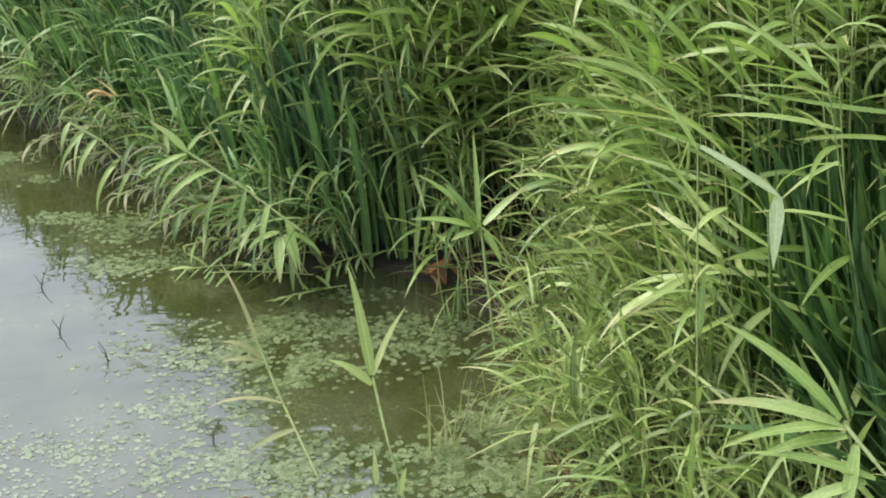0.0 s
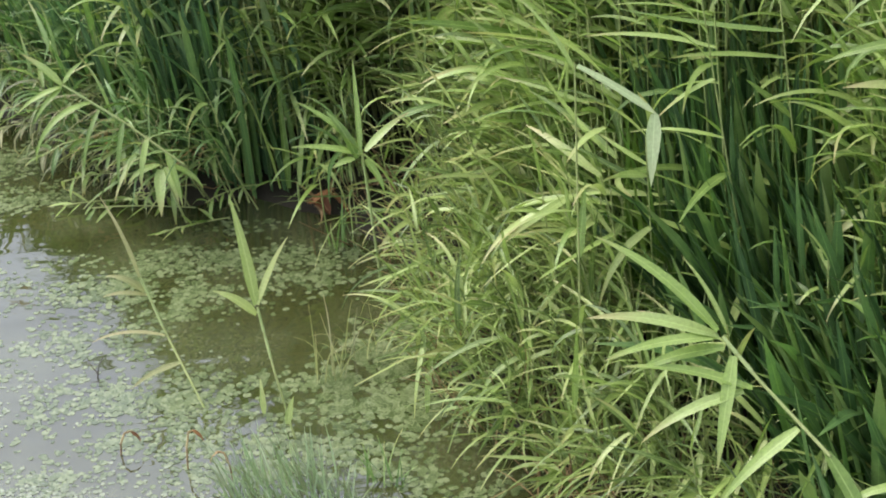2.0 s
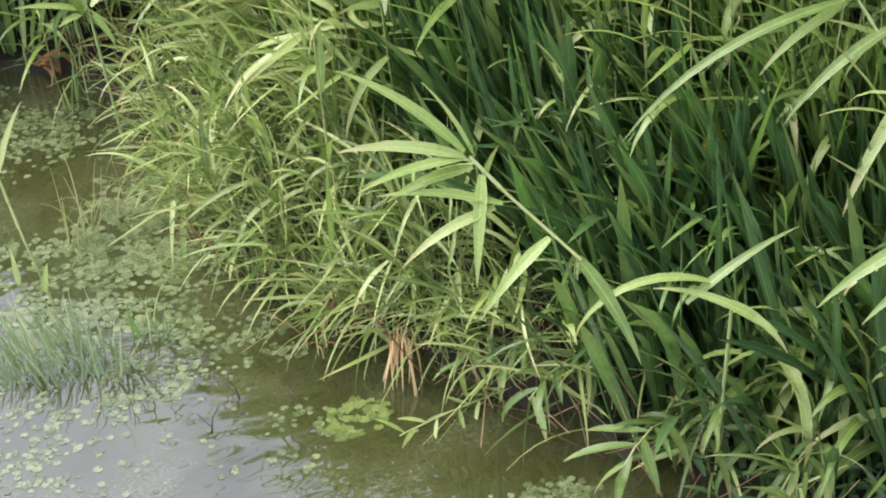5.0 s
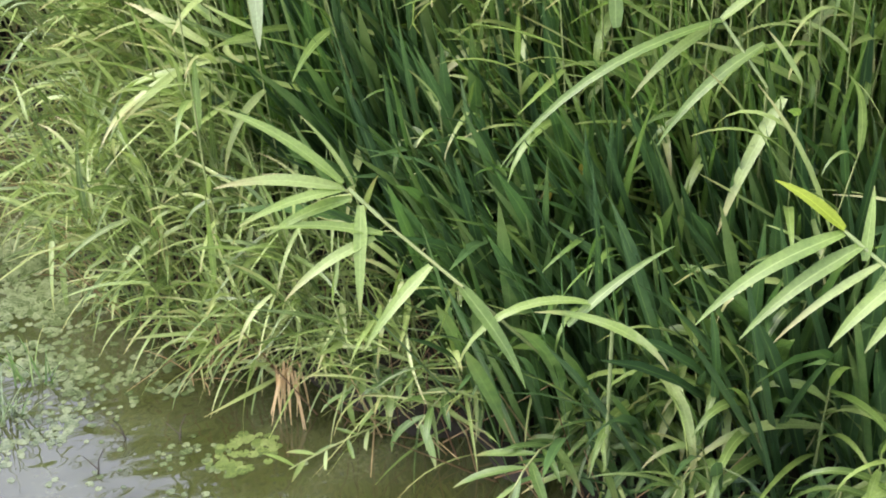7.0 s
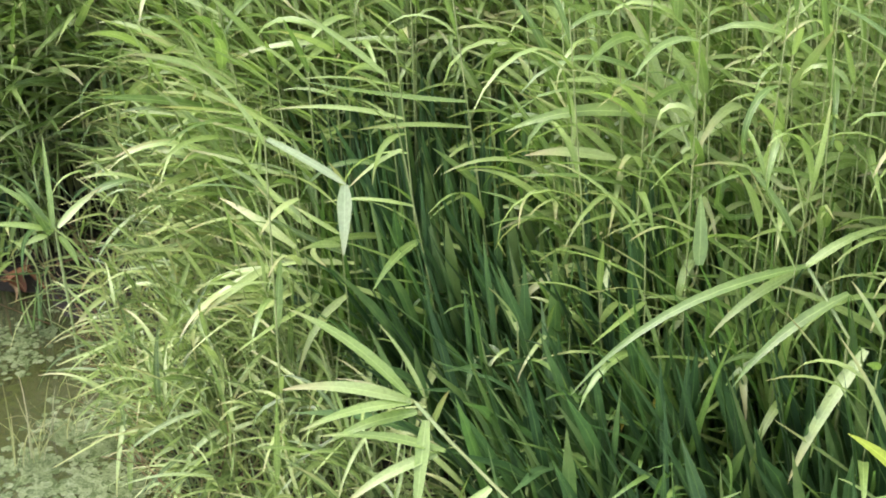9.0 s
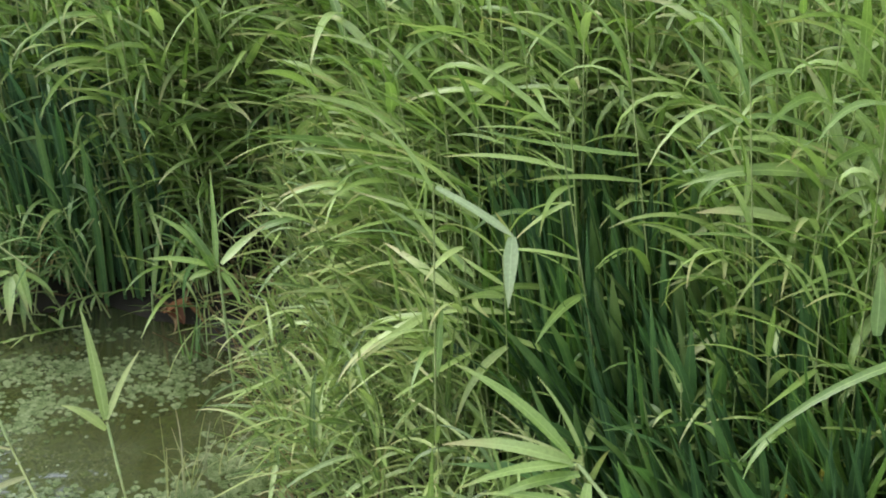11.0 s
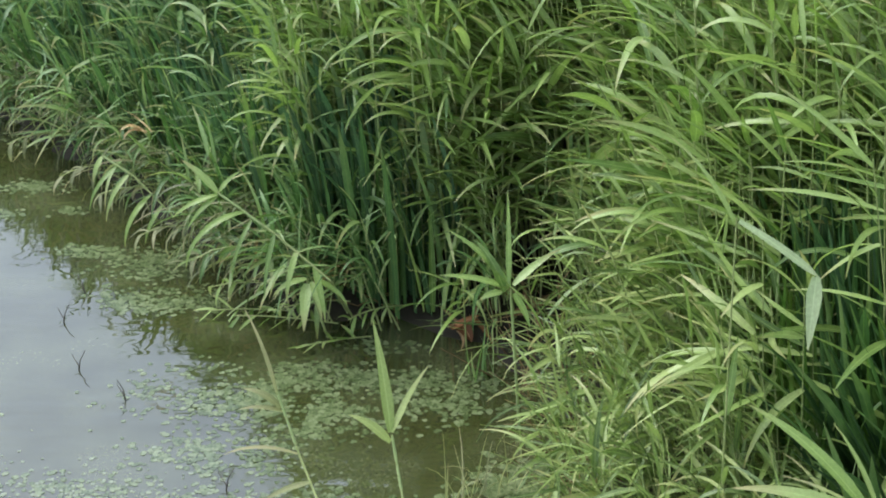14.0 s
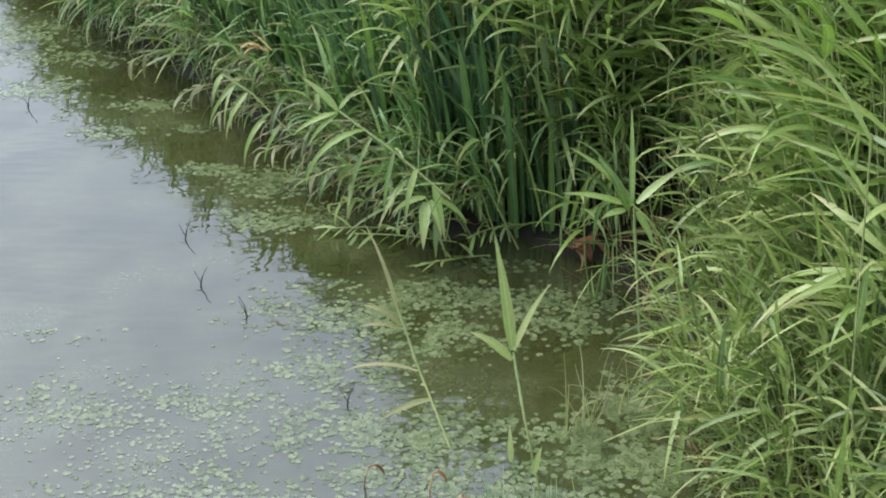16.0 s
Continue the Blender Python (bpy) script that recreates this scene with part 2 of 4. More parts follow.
def mesh_from(name, verts, faces, mat, uvs=None, smooth=True):
    me = bpy.data.meshes.new(name)
    me.from_pydata(np.asarray(verts).tolist() if len(verts) < 2000 else verts, [], faces.tolist() if isinstance(faces, np.ndarray) else faces)
    if uvs is not None:
        layer = me.uv_layers.new(name="UVMap")
        index = np.empty(len(me.loops), dtype=np.int32)
        me.loops.foreach_get("vertex_index", index)
        layer.data.foreach_set("uv", np.asarray(uvs, dtype=np.float32)[index].ravel())
    me.polygons.foreach_set("use_smooth", np.full(len(me.polygons), smooth))
    me.materials.append(mat)
    me.update()
    return me


def leaf_profile(s, kind):
    if kind == "blade":          # strap: even width, pointed end
        return np.clip((1 - s) / 0.22, 0, 1) ** 0.6 * (0.75 + 0.25 * np.clip(s / 0.3, 0, 1))
    if kind == "willow":
        return np.sin(np.pi * np.clip(s, 0.02, 1) ** 0.8) ** 0.8
    return (0.45 + 0.55 * np.clip(s / 0.24, 0, 1) ** 0.8) * (1 - s ** 2.0)


def ribbons(base, azimuth, rise, length, width, bend, twist=0.0, curl=0.0, kind="leaf", sections=7, power=1.3, kink=0.0):
    """Many leaves at once: each starts at base along azimuth and rise and bends down by bend radians towards its tip."""
    base = np.atleast_2d(np.asarray(base, float))
    n = len(base)
    azimuth, rise, length, width, bend, twist, curl = [np.broadcast_to(np.asarray(a, float), (n,)) for a in (azimuth, rise, length, width, bend, twist, curl)]
    s = np.linspace(0, 1, sections + 1)
    turn = 1 / (1 + np.exp(-(s - kink) / 0.03)) if kink else s ** power
    e = rise[:, None] - bend[:, None] * turn
    a = azimuth[:, None] + curl[:, None] * s
    tangent = np.stack([np.cos(e) * np.cos(a), np.cos(e) * np.sin(a), np.sin(e)], -1)
    step = (tangent[:, 1:] + tangent[:, :-1]) * 0.5 * (length / sections)[:, None, None]
    centre = np.concatenate([base[:, None], base[:, None] + np.cumsum(step, 1)], 1)
    side = np.stack([-np.sin(a), np.cos(a), np.zeros_like(a)], -1)
    normal = np.cross(tangent, side)
    tw = twist[:, None] * (0.25 + 0.75 * s)
    across = side * np.cos(tw)[..., None] + normal * np.sin(tw)[..., None]
    up = np.cross(tangent, across)
    w = (width[:, None] * leaf_profile(s, kind) * 0.5)[..., None] + 0.0006
    left, right, mid = centre - across * w, centre + across * w, centre - up * w * 0.28
    verts = np.stack([left, mid, right], 2).reshape(-1, 3)
    uvs = np.stack([np.broadcast_to(np.array([0, 0.5, 1.0]), (n, sections + 1, 3)), np.broadcast_to(s[None, :, None], (n, sections + 1, 3))], -1).reshape(-1, 2)
    k = np.arange(sections) * 3
    quad = np.concatenate([np.stack([k, k + 1, k + 4, k + 3], 1), np.stack([k + 1, k + 2, k + 5, k + 4], 1)])
    faces = (quad[None] + (np.arange(n) * 3 * (sections + 1))[:, None, None]).reshape(-1, 4)
    return verts, faces, uvs


def tubes(starts, ends, radius, sag=0.0, sections=4, sides=4, tip=0.5):
    """Thin tapering stems from starts to ends, bowed sideways a little."""
    starts, ends = np.atleast_2d(np.asarray(starts, float)), np.atleast_2d(np.asarray(ends, float))
    n = len(starts)
    radius = np.broadcast_to(np.asarray(radius, float), (n,))
    sag = np.broadcast_to(np.asarray(sag, float), (n,))
    s = np.linspace(0, 1, sections + 1)
    centre = starts[:, None] + (ends - starts)[:, None] * s[None, :, None]
    centre[..., 2] += sag[:, None] * 4 * s * (1 - s)
    axis = ends - starts
    axis /= np.linalg.norm(axis, axis=1)[:, None]
    ref = np.where(np.abs(axis[:, 2:3]) > 0.8, np.array([[1.0, 0, 0]]), np.array([[0, 0, 1.0]]))
    u = np.cross(axis, ref)
    u /= np.linalg.norm(u, axis=1)[:, None]
    v = np.cross(axis, u)
    ang = np.arange(sides) * 2 * np.pi / sides
    ring = u[:, None] * np.cos(ang)[None, :, None] + v[:, None] * np.sin(ang)[None, :, None]
    r = radius[:, None] * (1 - (1 - tip) * s)
    verts = (centre[:, :, None] + ring[:, None] * r[:, :, None, None]).reshape(-1, 3)
    faces = []
    for j in range(sections):
        for i in range(sides):
            i2 = (i + 1) % sides
            faces.append((j * sides + i, j * sides + i2, (j + 1) * sides + i2, (j + 1) * sides + i))
    faces = (np.array(faces)[None] + (np.arange(n) * sides * (sections + 1))[:, None, None]).reshape(-1, 4)
    return verts, faces, np.zeros((len(verts), 2))


def joined(chunks):
    verts, faces, uvs, k = [], [], [], 0
    for v, f, u in chunks:
        verts.append(v), faces.append(f + k), uvs.append(u)
        k += len(v)
    return np.concatenate(verts), np.concatenate(faces), np.concatenate(uvs)


def part(name, data, mat, parent, label="", m=None, smooth=True):
    """One mesh object under a thing; data is a mesh or (verts, faces, uvs)."""
    me = data if isinstance(data, bpy.types.Mesh) else mesh_from(name, data[0], data[1], mat, data[2], smooth)
    ob = new(name, me)
    ob.parent = parent
    if m is not None:
        ob.matrix_basis = m
    return tagged(ob, label=label) if label else ob


def thing(name, x, y, z, label, category, group="", kind=""):
    ob = new(name)
    ob.empty_display_size = 0.05
    ob.location = (x, y, z)
    return tagged(ob, label, category, group, kind)


# ---- the shore ----
SHORE = np.array([(-5.5, 13), (-3.6, 8.9), (-2.5, 6.95), (-1.95, 6.38), (-1.32, 5.75), (-0.9, 5.2), (-0.58, 4.87), (-0.1, 4.76), (0.2, 4.55), (0.36, 4.2),
                  (0.36, 3.75), (0.45, 3.45), (0.68, 3.2), (0.85, 2.95), (1.1, 2.7), (1.35, 2.3), (1.7, 1.8), (2.6, 0.4), (4.5, -4)], float)


def shore_distance(x, y):
    """Metres from the waterline, positive on land."""
    p = np.stack([np.atleast_1d(x), np.atleast_1d(y)], -1).astype(float)
    a, b = SHORE[:-1], SHORE[1:]
    d = b - a
    t = np.clip(((p[:, None] - a) * d).sum(-1) / (d * d).sum(-1), 0, 1)
    gap = p[:, None] - (a + t[..., None] * d)
    dist2 = (gap ** 2).sum(-1)
    k = dist2.argmin(1)
    rows = np.arange(len(p))
    cross = d[k, 0] * gap[rows, k, 1] - d[k, 1] * gap[rows, k, 0]
    return np.sqrt(dist2[rows, k]) * np.where(cross > 0, 1, -1)


def land_height(x, y):
    d = shore_distance(x, y)
    return np.where(d > 0, 0.02 + 0.10 * np.clip(d / 1.5, 0, 1), np.clip(d * 0.6, -0.6, 0.02) + 0.02)


def build_ground():
    xs = np.concatenate([[-600, -150, -40, -15], np.linspace(-8, 8, 90), [15, 40, 150, 600]])
    ys = np.concatenate([[-600, -150, -40, -12], np.linspace(-4, 14, 100), [25, 60, 200, 600]])
    gx, gy = np.meshgrid(xs, ys)
    z = land_height(gx.ravel(), gy.ravel()) + rng.normal(0, 0.012, gx.size)
    verts = np.stack([gx.ravel(), gy.ravel(), z], 1)
    w = len(xs)
    faces = [(j * w + i, j * w + i + 1, (j + 1) * w + i + 1, (j + 1) * w + i) for j in range(len(ys) - 1) for i in range(w - 1)]
    return tagged(new("ground", mesh_from("ground", verts, np.array(faces), mud_mat)), "dark wet mud bank under the reeds", "ground", kind="structure")


build_ground()
wv = np.array([(-600, -600, 0), (600, -600, 0), (600, 600, 0), (-600, 600, 0)], float)
tagged(new("water", mesh_from("water", wv, np.array([[0, 1, 2, 3]]), water_mat)), "still olive-brown pond water mirroring pale sky", "water", kind="structure")


# ---- reeds ----
def spread(n, box, keep):
    """n random places in box for which keep(x, y) gives a probability."""
    x0, y0, x1, y1 = box
    got = np.empty((0, 2))
    while len(got) < n:
        p = np.stack([rng.uniform(x0, x1, 4 * n), rng.uniform(y0, y1, 4 * n)], 1)
        got = np.concatenate([got, p[rng.random(len(p)) < keep(p[:, 0], p[:, 1])]])
    return got[:n]


def blade_share(x, y):
    """How much of the stand at a place is dark strap-leaved blades rather than reeds."""
    d = shore_distance(x, y)
    clump = np.exp(-((x + 0.35) / 0.18) ** 2) + 0.7 * np.exp(-((x + 0.68) / 0.1) ** 2) + np.exp(-((x + 1.05) / 0.2) ** 2) + 0.7 * np.exp(-((x + 1.6) / 0.2) ** 2)
    left = (x < 0.02) * np.clip(d / 0.12, 0, 1) * np.exp(-(np.maximum(d - 0.35, 0) / 0.55) ** 2) * np.clip(0.25 + 0.75 * clump, 0, 1)
    right = 1.4 * np.exp(-((x - 1.40) / 0.32) ** 2 - ((y - 3.3) / 0.75) ** 2) + 0.5 * np.exp(-((x - 2.1) / 0.6) ** 2 - ((y - 3.3) / 0.9) ** 2) + 0.8 * np.exp(-((x - 2.0) / 0.4) ** 2 - ((y - 2.6) / 0.4) ** 2)
    middle = 1.2 * np.exp(-((x - 1.14) / 0.28) ** 2 - ((y - 3.95) / 0.5) ** 2)
    return np.clip(left + right + middle, 0, 1)


def reed_gap(x, y):
    """Where the reeds leave room for the blades."""
    band = 0.95 * np.exp(-((x - 1.36) / 0.24) ** 2 - ((y - 3.2) / 0.5) ** 2)
    band = band + 1.2 * np.exp(-((x - 1.14) / 0.25) ** 2 - ((y - 3.85) / 0.45) ** 2)
    band = band + 0.97 / (1 + np.exp(-(x - 0.93 - 0.3 * np.maximum(3.6 - y, 0)) / 0.03)) * ((y > 3.1) & (y < 4.1) & (x < 1.45))
    brink = np.where(x > 1.15, 0.85, 0.3) * ((x > 0.95) & (shore_distance(x, y) < 0.45))
    right = ((x > 1.5) & (shore_distance(x, y) < 1.5)) * np.where(y < 2.9, 0.85, 0.35)
    left = (x < 0.05) * (0.1 + 0.65 * np.exp(-((x + 0.35) / 0.17) ** 2 - ((y - 5.15) / 0.4) ** 2) + 0.5 * np.exp(-((x + 0.66) / 0.1) ** 2 - ((y - 5.3) / 0.35) ** 2)
                         + 0.6 * np.exp(-((x + 1.02) / 0.2) ** 2 - ((y - 5.6) / 0.4) ** 2))
    inlet = 1.1 * np.exp(-(((x - 0.28) / 0.15) ** 2 + ((y - 4.65) / 0.42) ** 2) ** 2) + np.exp(-((x + 0.05) / 0.13) ** 2 - ((y - 4.82) / 0.16) ** 2)
    return np.clip(band + brink + right + left + inlet, 0, 0.96)


def reed_height(x, y):
    d = shore_distance(x, y)
    s = np.clip((d + 0.06) / 0.95, 0, 1)
    grown = np.where(x > 0.15, 1.10 + 0.12 * np.clip(x, 0, 2), 0.66 + 0.38 * np.clip((x + 1.1) / 0.8, 0, 1))
    grown = grown - 0.3 * np.clip((x - 0.5) / 0.35, 0, 1) * np.clip((y - 3.9) / 0.3, 0, 1) - 0.2 * ((x > -0.65) & (x < 0.15)) * np.clip((y - 5.2) / 0.3, 0, 1)
    return 0.34 + grown * s * s * (3 - 2 * s)


def reed_keep(x, y):
    d = shore_distance(x, y)
    return np.where((d > np.where(y > 3.8, -0.03, -0.08)) & (d < 4.0), np.clip(1.2 - d / 4.0, 0.4, 1), 0) * (1 - reed_gap(x, y))


def reed_leaves(places, per):
    """Arrays for the leaves and stems of the reeds at places."""
    n = len(places)
    x, y = places.T
    h = reed_height(x, y) * rng.uniform(0.75, 1.2, n)
    d = shore_distance(x, y)
    out = np.clip(0.35 - 0.35 * d, 0.04, 0.35)
    lean_az = np.where(x > 0.15, np.pi * 1.04, np.pi * 1.35) + rng.normal(0, 0.7, n)
    lean = h * out * rng.uniform(0.3, 1.3, n) + h * 0.06
    z0 = np.maximum(land_height(x, y), -0.05)
    foot = np.stack([x, y, z0], 1)
    top = foot + np.stack([np.cos(lean_az) * lean, np.sin(lean_az) * lean, h], 1)
    k = np.repeat(np.arange(n), per)
    m = len(k)
    s = np.tile(np.linspace(0.22, 1.0, per) ** 0.85, n) + rng.normal(0, 0.025, m)
    base = foot[k] + (top - foot)[k] * np.clip(s, 0.05, 1)[:, None]
    right, low = x[k] > 0.1, h[k] < 0.75
    wind = np.where(right, np.pi * 1.02, np.pi * 1.15) + np.repeat(rng.normal(0, 0.3, n), per)
    side = np.tile(np.where(np.arange(per) % 2, 1, -1), n)
    fan = np.where(right, np.where(low, 1.3, 0.75), 1.15)
    az = wind + side * rng.uniform(0.1, 1.2, m) * fan + rng.normal(0, 0.3, m)
    rise = rng.normal(np.where(right, np.where(x[k] > 1.25, 0.8, 0.42), 0.6), np.where(low, 0.45, 0.32), m) + 0.45 * (s > 0.92)
    length = rng.uniform(0.14, 0.39, m) * np.clip(0.72 + 0.3 * h[k], 0.82, 1.12) * np.where(s > 0.9, 0.85, 1.0)
    width = np.where(low, rng.gamma(4.0, 0.0042, m), rng.uniform(0.014, 0.030, m)) * (0.55 + 1.5 * length) * (0.62 + 0.38 * np.clip(h[k] / 1.0, 0, 1))
    bend = np.where(right, rng.gamma(2.0, 0.26, m) * np.where(x[k] > 1.25, 2.5, 1.0), rng.gamma(3.0, 0.36, m))
    bend = np.where(low & right, bend * 1.35, bend)
    az = np.where(low & right, az + rng.normal(0, 0.5, m), az)
    length, width = np.where(low & right, np.minimum(length, 0.25), length), np.where(low & right, np.minimum(width, 0.019), width)
    return foot, top, base, az, rise, length, width, bend, rng.normal(0, 0.7, m), rng.normal(0, 0.35, m)


def reed_mass(name, places, per, mat, label):
    foot, top, base, az, rise, length, width, bend, twist, curl = reed_leaves(places, per)
    v, f, u = ribbons(base, az, rise, length, width, bend, twist, curl)
    leaves = tagged(new(name, mesh_from(name, v, f, mat, u)), label, "reeds", kind="stuff")
    sv, sf, su = tubes(foot, top, 0.0033, sections=2, sides=4)
    tagged(new(name + "_stems", mesh_from(name + "_stems", sv, sf, stem_mat, su)), "thin green reed stems standing in mud", "reed stems", kind="stuff")
    return leaves


right_places = np.concatenate([spread(2800, (0.1, 1.2, 5.6, 8.0), reed_keep), spread(150, (0.7, 4.05, 1.8, 5.0), lambda x, y: np.ones_like(x))])
left_places = np.concatenate([spread(1600, (-3.8, 4.5, 0.5, 9.0), reed_keep), spread(90, (-0.65, 5.35, 0.1, 6.2), lambda x, y: np.ones_like(x))])


def single_reeds(places, label, mat):
    """Reeds of the front row, each a plant of its own with its stem and leaves as parts."""
    foot, top, base, az, rise, length, width, bend, twist, curl = reed_leaves(places, 10)
    for i in range(len(places)):
        plant = thing("reed", *foot[i], label, "reed", "reeds along the bank")
        way = top[i] - foot[i]
        part("stem", tubes([(0, 0, -0.06)], [way], 0.003, sections=3, sides=5), stem_mat, plant)
        for j in range(i * 10, i * 10 + 10):
            part("leaf", ribbons(base[j] - foot[i], az[j], rise[j], length[j], width[j], bend[j], twist[j], curl[j]), mat, plant)


def split(places, n, reach):
    front = (shore_distance(*places.T) < reach) & (places[:, 0] > -2.4) & (places[:, 1] > 2.0)
    pick = np.flatnonzero(front)[:n]
    rest = np.ones(len(places), bool)
    rest[pick] = False
    return places[pick], places[rest]


right_front, right_rest = split(right_places, 65, 0.45)
left_front, left_rest = split(left_places, 55, 0.5)
single_reeds(right_front, "yellow-green reed with slender arching leaves on the bank", pale_one)
single_reeds(left_front, "bluish-green reed with drooping leaves at the water's edge", cool_one)
fringe = shore_distance(*right_rest.T) < 0.4
reed_mass("reed_fringe", right_rest[fringe], 11, pale_mat, "pale grey-green reed leaves tangled along the brink")
reed_mass("reed_bed", right_rest[~fringe], 11, leaf_mat, "dense yellow-green reed leaves arching over the bank")
corner = (left_rest[:, 0] > -0.2) | ((left_rest[:, 0] > -0.65) & (left_rest[:, 1] > 5.3))
reed_mass("reed_bed", left_rest[corner], 11, leaf_mat, "dense green reed leaves around the head of the inlet")
reed_mass("reed_bed_far", left_rest[~corner], 11, cool_mat, "dense bluish-green reed leaves along the far bank")


# fine withered grass drooping over the far waterline
droop = spread(1100, (-3.2, 4.8, -0.45, 8.0), lambda x, y: np.where((shore_distance(x, y) > -0.06) & (shore_distance(x, y) < 0.25), 1.0, 0))
n = len(droop)
v, f, u = ribbons(np.concatenate([droop, rng.uniform(0.06, 0.36, n)[:, None]], 1), rng.normal(3.9, 0.6, n), rng.normal(0.55, 0.3, n), rng.uniform(0.12, 0.28, n),
                  rng.uniform(0.006, 0.013, n), rng.gamma(5.0, 0.36, n), rng.normal(0, 0.6, n), rng.normal(0, 0.4, n), sections=6)
tagged(new("drooping_grass", mesh_from("drooping_grass", v, f, olive_mat, u)), "fine olive and withered grass drooping over the water", "grass", kind="stuff")


# thin straws and grass crossing the reeds
straw_places = spread(1300, (0.1, 1.9, 2.6, 5.0), lambda x, y: np.where((shore_distance(x, y) > -0.08) & (shore_distance(x, y) < 0.7), 1 - reed_gap(x, y), 0))
n = len(straw_places)
h = reed_height(*straw_places.T)
v, f, u = ribbons(np.concatenate([straw_places, (rng.uniform(0.05, 0.75, n) * h)[:, None]], 1), rng.normal(3.2, 1.3, n), rng.normal(0.5, 0.55, n),
                  rng.uniform(0.12, 0.34, n), rng.uniform(0.004, 0.008, n), rng.gamma(1.5, 0.3, n), rng.normal(0, 1, n), rng.normal(0, 0.3, n), sections=5)
tagged(new("fine_grass", mesh_from("fine_grass", v, f, pale_mat, u)), "thin pale grass straws crossing between the reeds", "grass", kind="stuff")


# ---- strap-leaved blades ----
def blade_arrays(places):
    n = len(places)
    x, y = places.T
    z0 = np.maximum(land_height(x, y), -0.03)
    base = np.stack([x, y, z0], 1)
    right = x > 0.4
    lean_az = np.where(right, np.pi * 0.98, np.pi * 1.2) + rng.normal(0, 1, n) * np.where(right, 0.7, 0.4)
    slope = np.where(right, np.clip(0.20 - 0.2 * (y - 2.9), 0.03, 0.20), np.where(x < -0.8, 0.11, 0.04))
    rise = np.pi / 2 - np.abs(rng.normal(slope * 1.3, np.where(right & (y < 3.5), 0.13, 0.08), n))
    d = shore_distance(x, y)
    length = np.where(right, np.clip(0.72 + 0.3 * d, 0.6, 0.9), np.clip(0.78 + 0.4 * d, 0.62, 1.05)) * rng.uniform(0.6, 1.15, n) * np.where(x < -0.8, 0.68, np.where(right, 1.0, 0.85)) * np.where(right & (x > 1.5), np.clip(1.0 - 0.5 * (y - 3.4), 0.68, 1.0), 1.0)
    return base, lean_az, rise, length, rng.uniform(0.016, 0.040, n) * np.where(right, 1.0, 0.78), np.minimum(rng.gamma(1.3, 1, n) * np.where(right & (y < 3.5), 0.28, 0.15), np.where(right & (y < 3.5), 1.7, 0.7)), rng.normal(0.2, 0.6, n), rng.normal(0, 0.15, n)


def blade_keep(x, y):
    grown = (shore_distance(x, y) > -0.03) & (blade_share(x, y) > 0.2) & ((x < 0.3) | (x > 1.16) | ((y > 3.1) & (x > 0.97 + 0.3 * np.maximum(3.6 - y, 0))))
    return np.where(grown, blade_share(x, y) ** 1.2, 0)


blade_places = np.concatenate([spread(2500, (0.4, 1.5, 3.4, 7.0), blade_keep), spread(1500, (-2.6, 4.6, 0.3, 8.2), blade_keep)])
near = np.argsort(shore_distance(*blade_places.T))[:290]
blades = blade_arrays(blade_places)
rest = np.ones(len(blade_places), bool)
rest[near] = False
for name, pick, mat, label in (("blade_stand", rest & (blade_places[:, 0] > 0.35), blade_mat, "dark green upright strap leaves crowding the shallows"),
                               ("blade_stand_far", rest & (blade_places[:, 0] < 0.35), blade_sheen_mat, "bluish-green strap leaves with painted sheen leaning out from the far bank")):
    v, f, u = ribbons(*[a[pick] for a in blades], kind="blade", sections=6)
    tagged(new(name, mesh_from(name, v, f, mat, u)), label, "blades", kind="stuff")
clumps = {}
for i in near:
    cell = (round(blade_places[i, 0] / 0.24), round(blade_places[i, 1] / 0.24))
    clumps.setdefault(cell, []).append(i)
for members in clumps.values():
    foot = blades[0][members].mean(0)
    plant = thing("blade_clump", *foot, "clump of dark green strap leaves rising from the water's edge", "waterside plant", "blade clumps")
    for i in members:
        part("blade", ribbons(blades[0][i] - foot, *[a[i] for a in blades[1:]], kind="blade", sections=6), blade_one, plant)


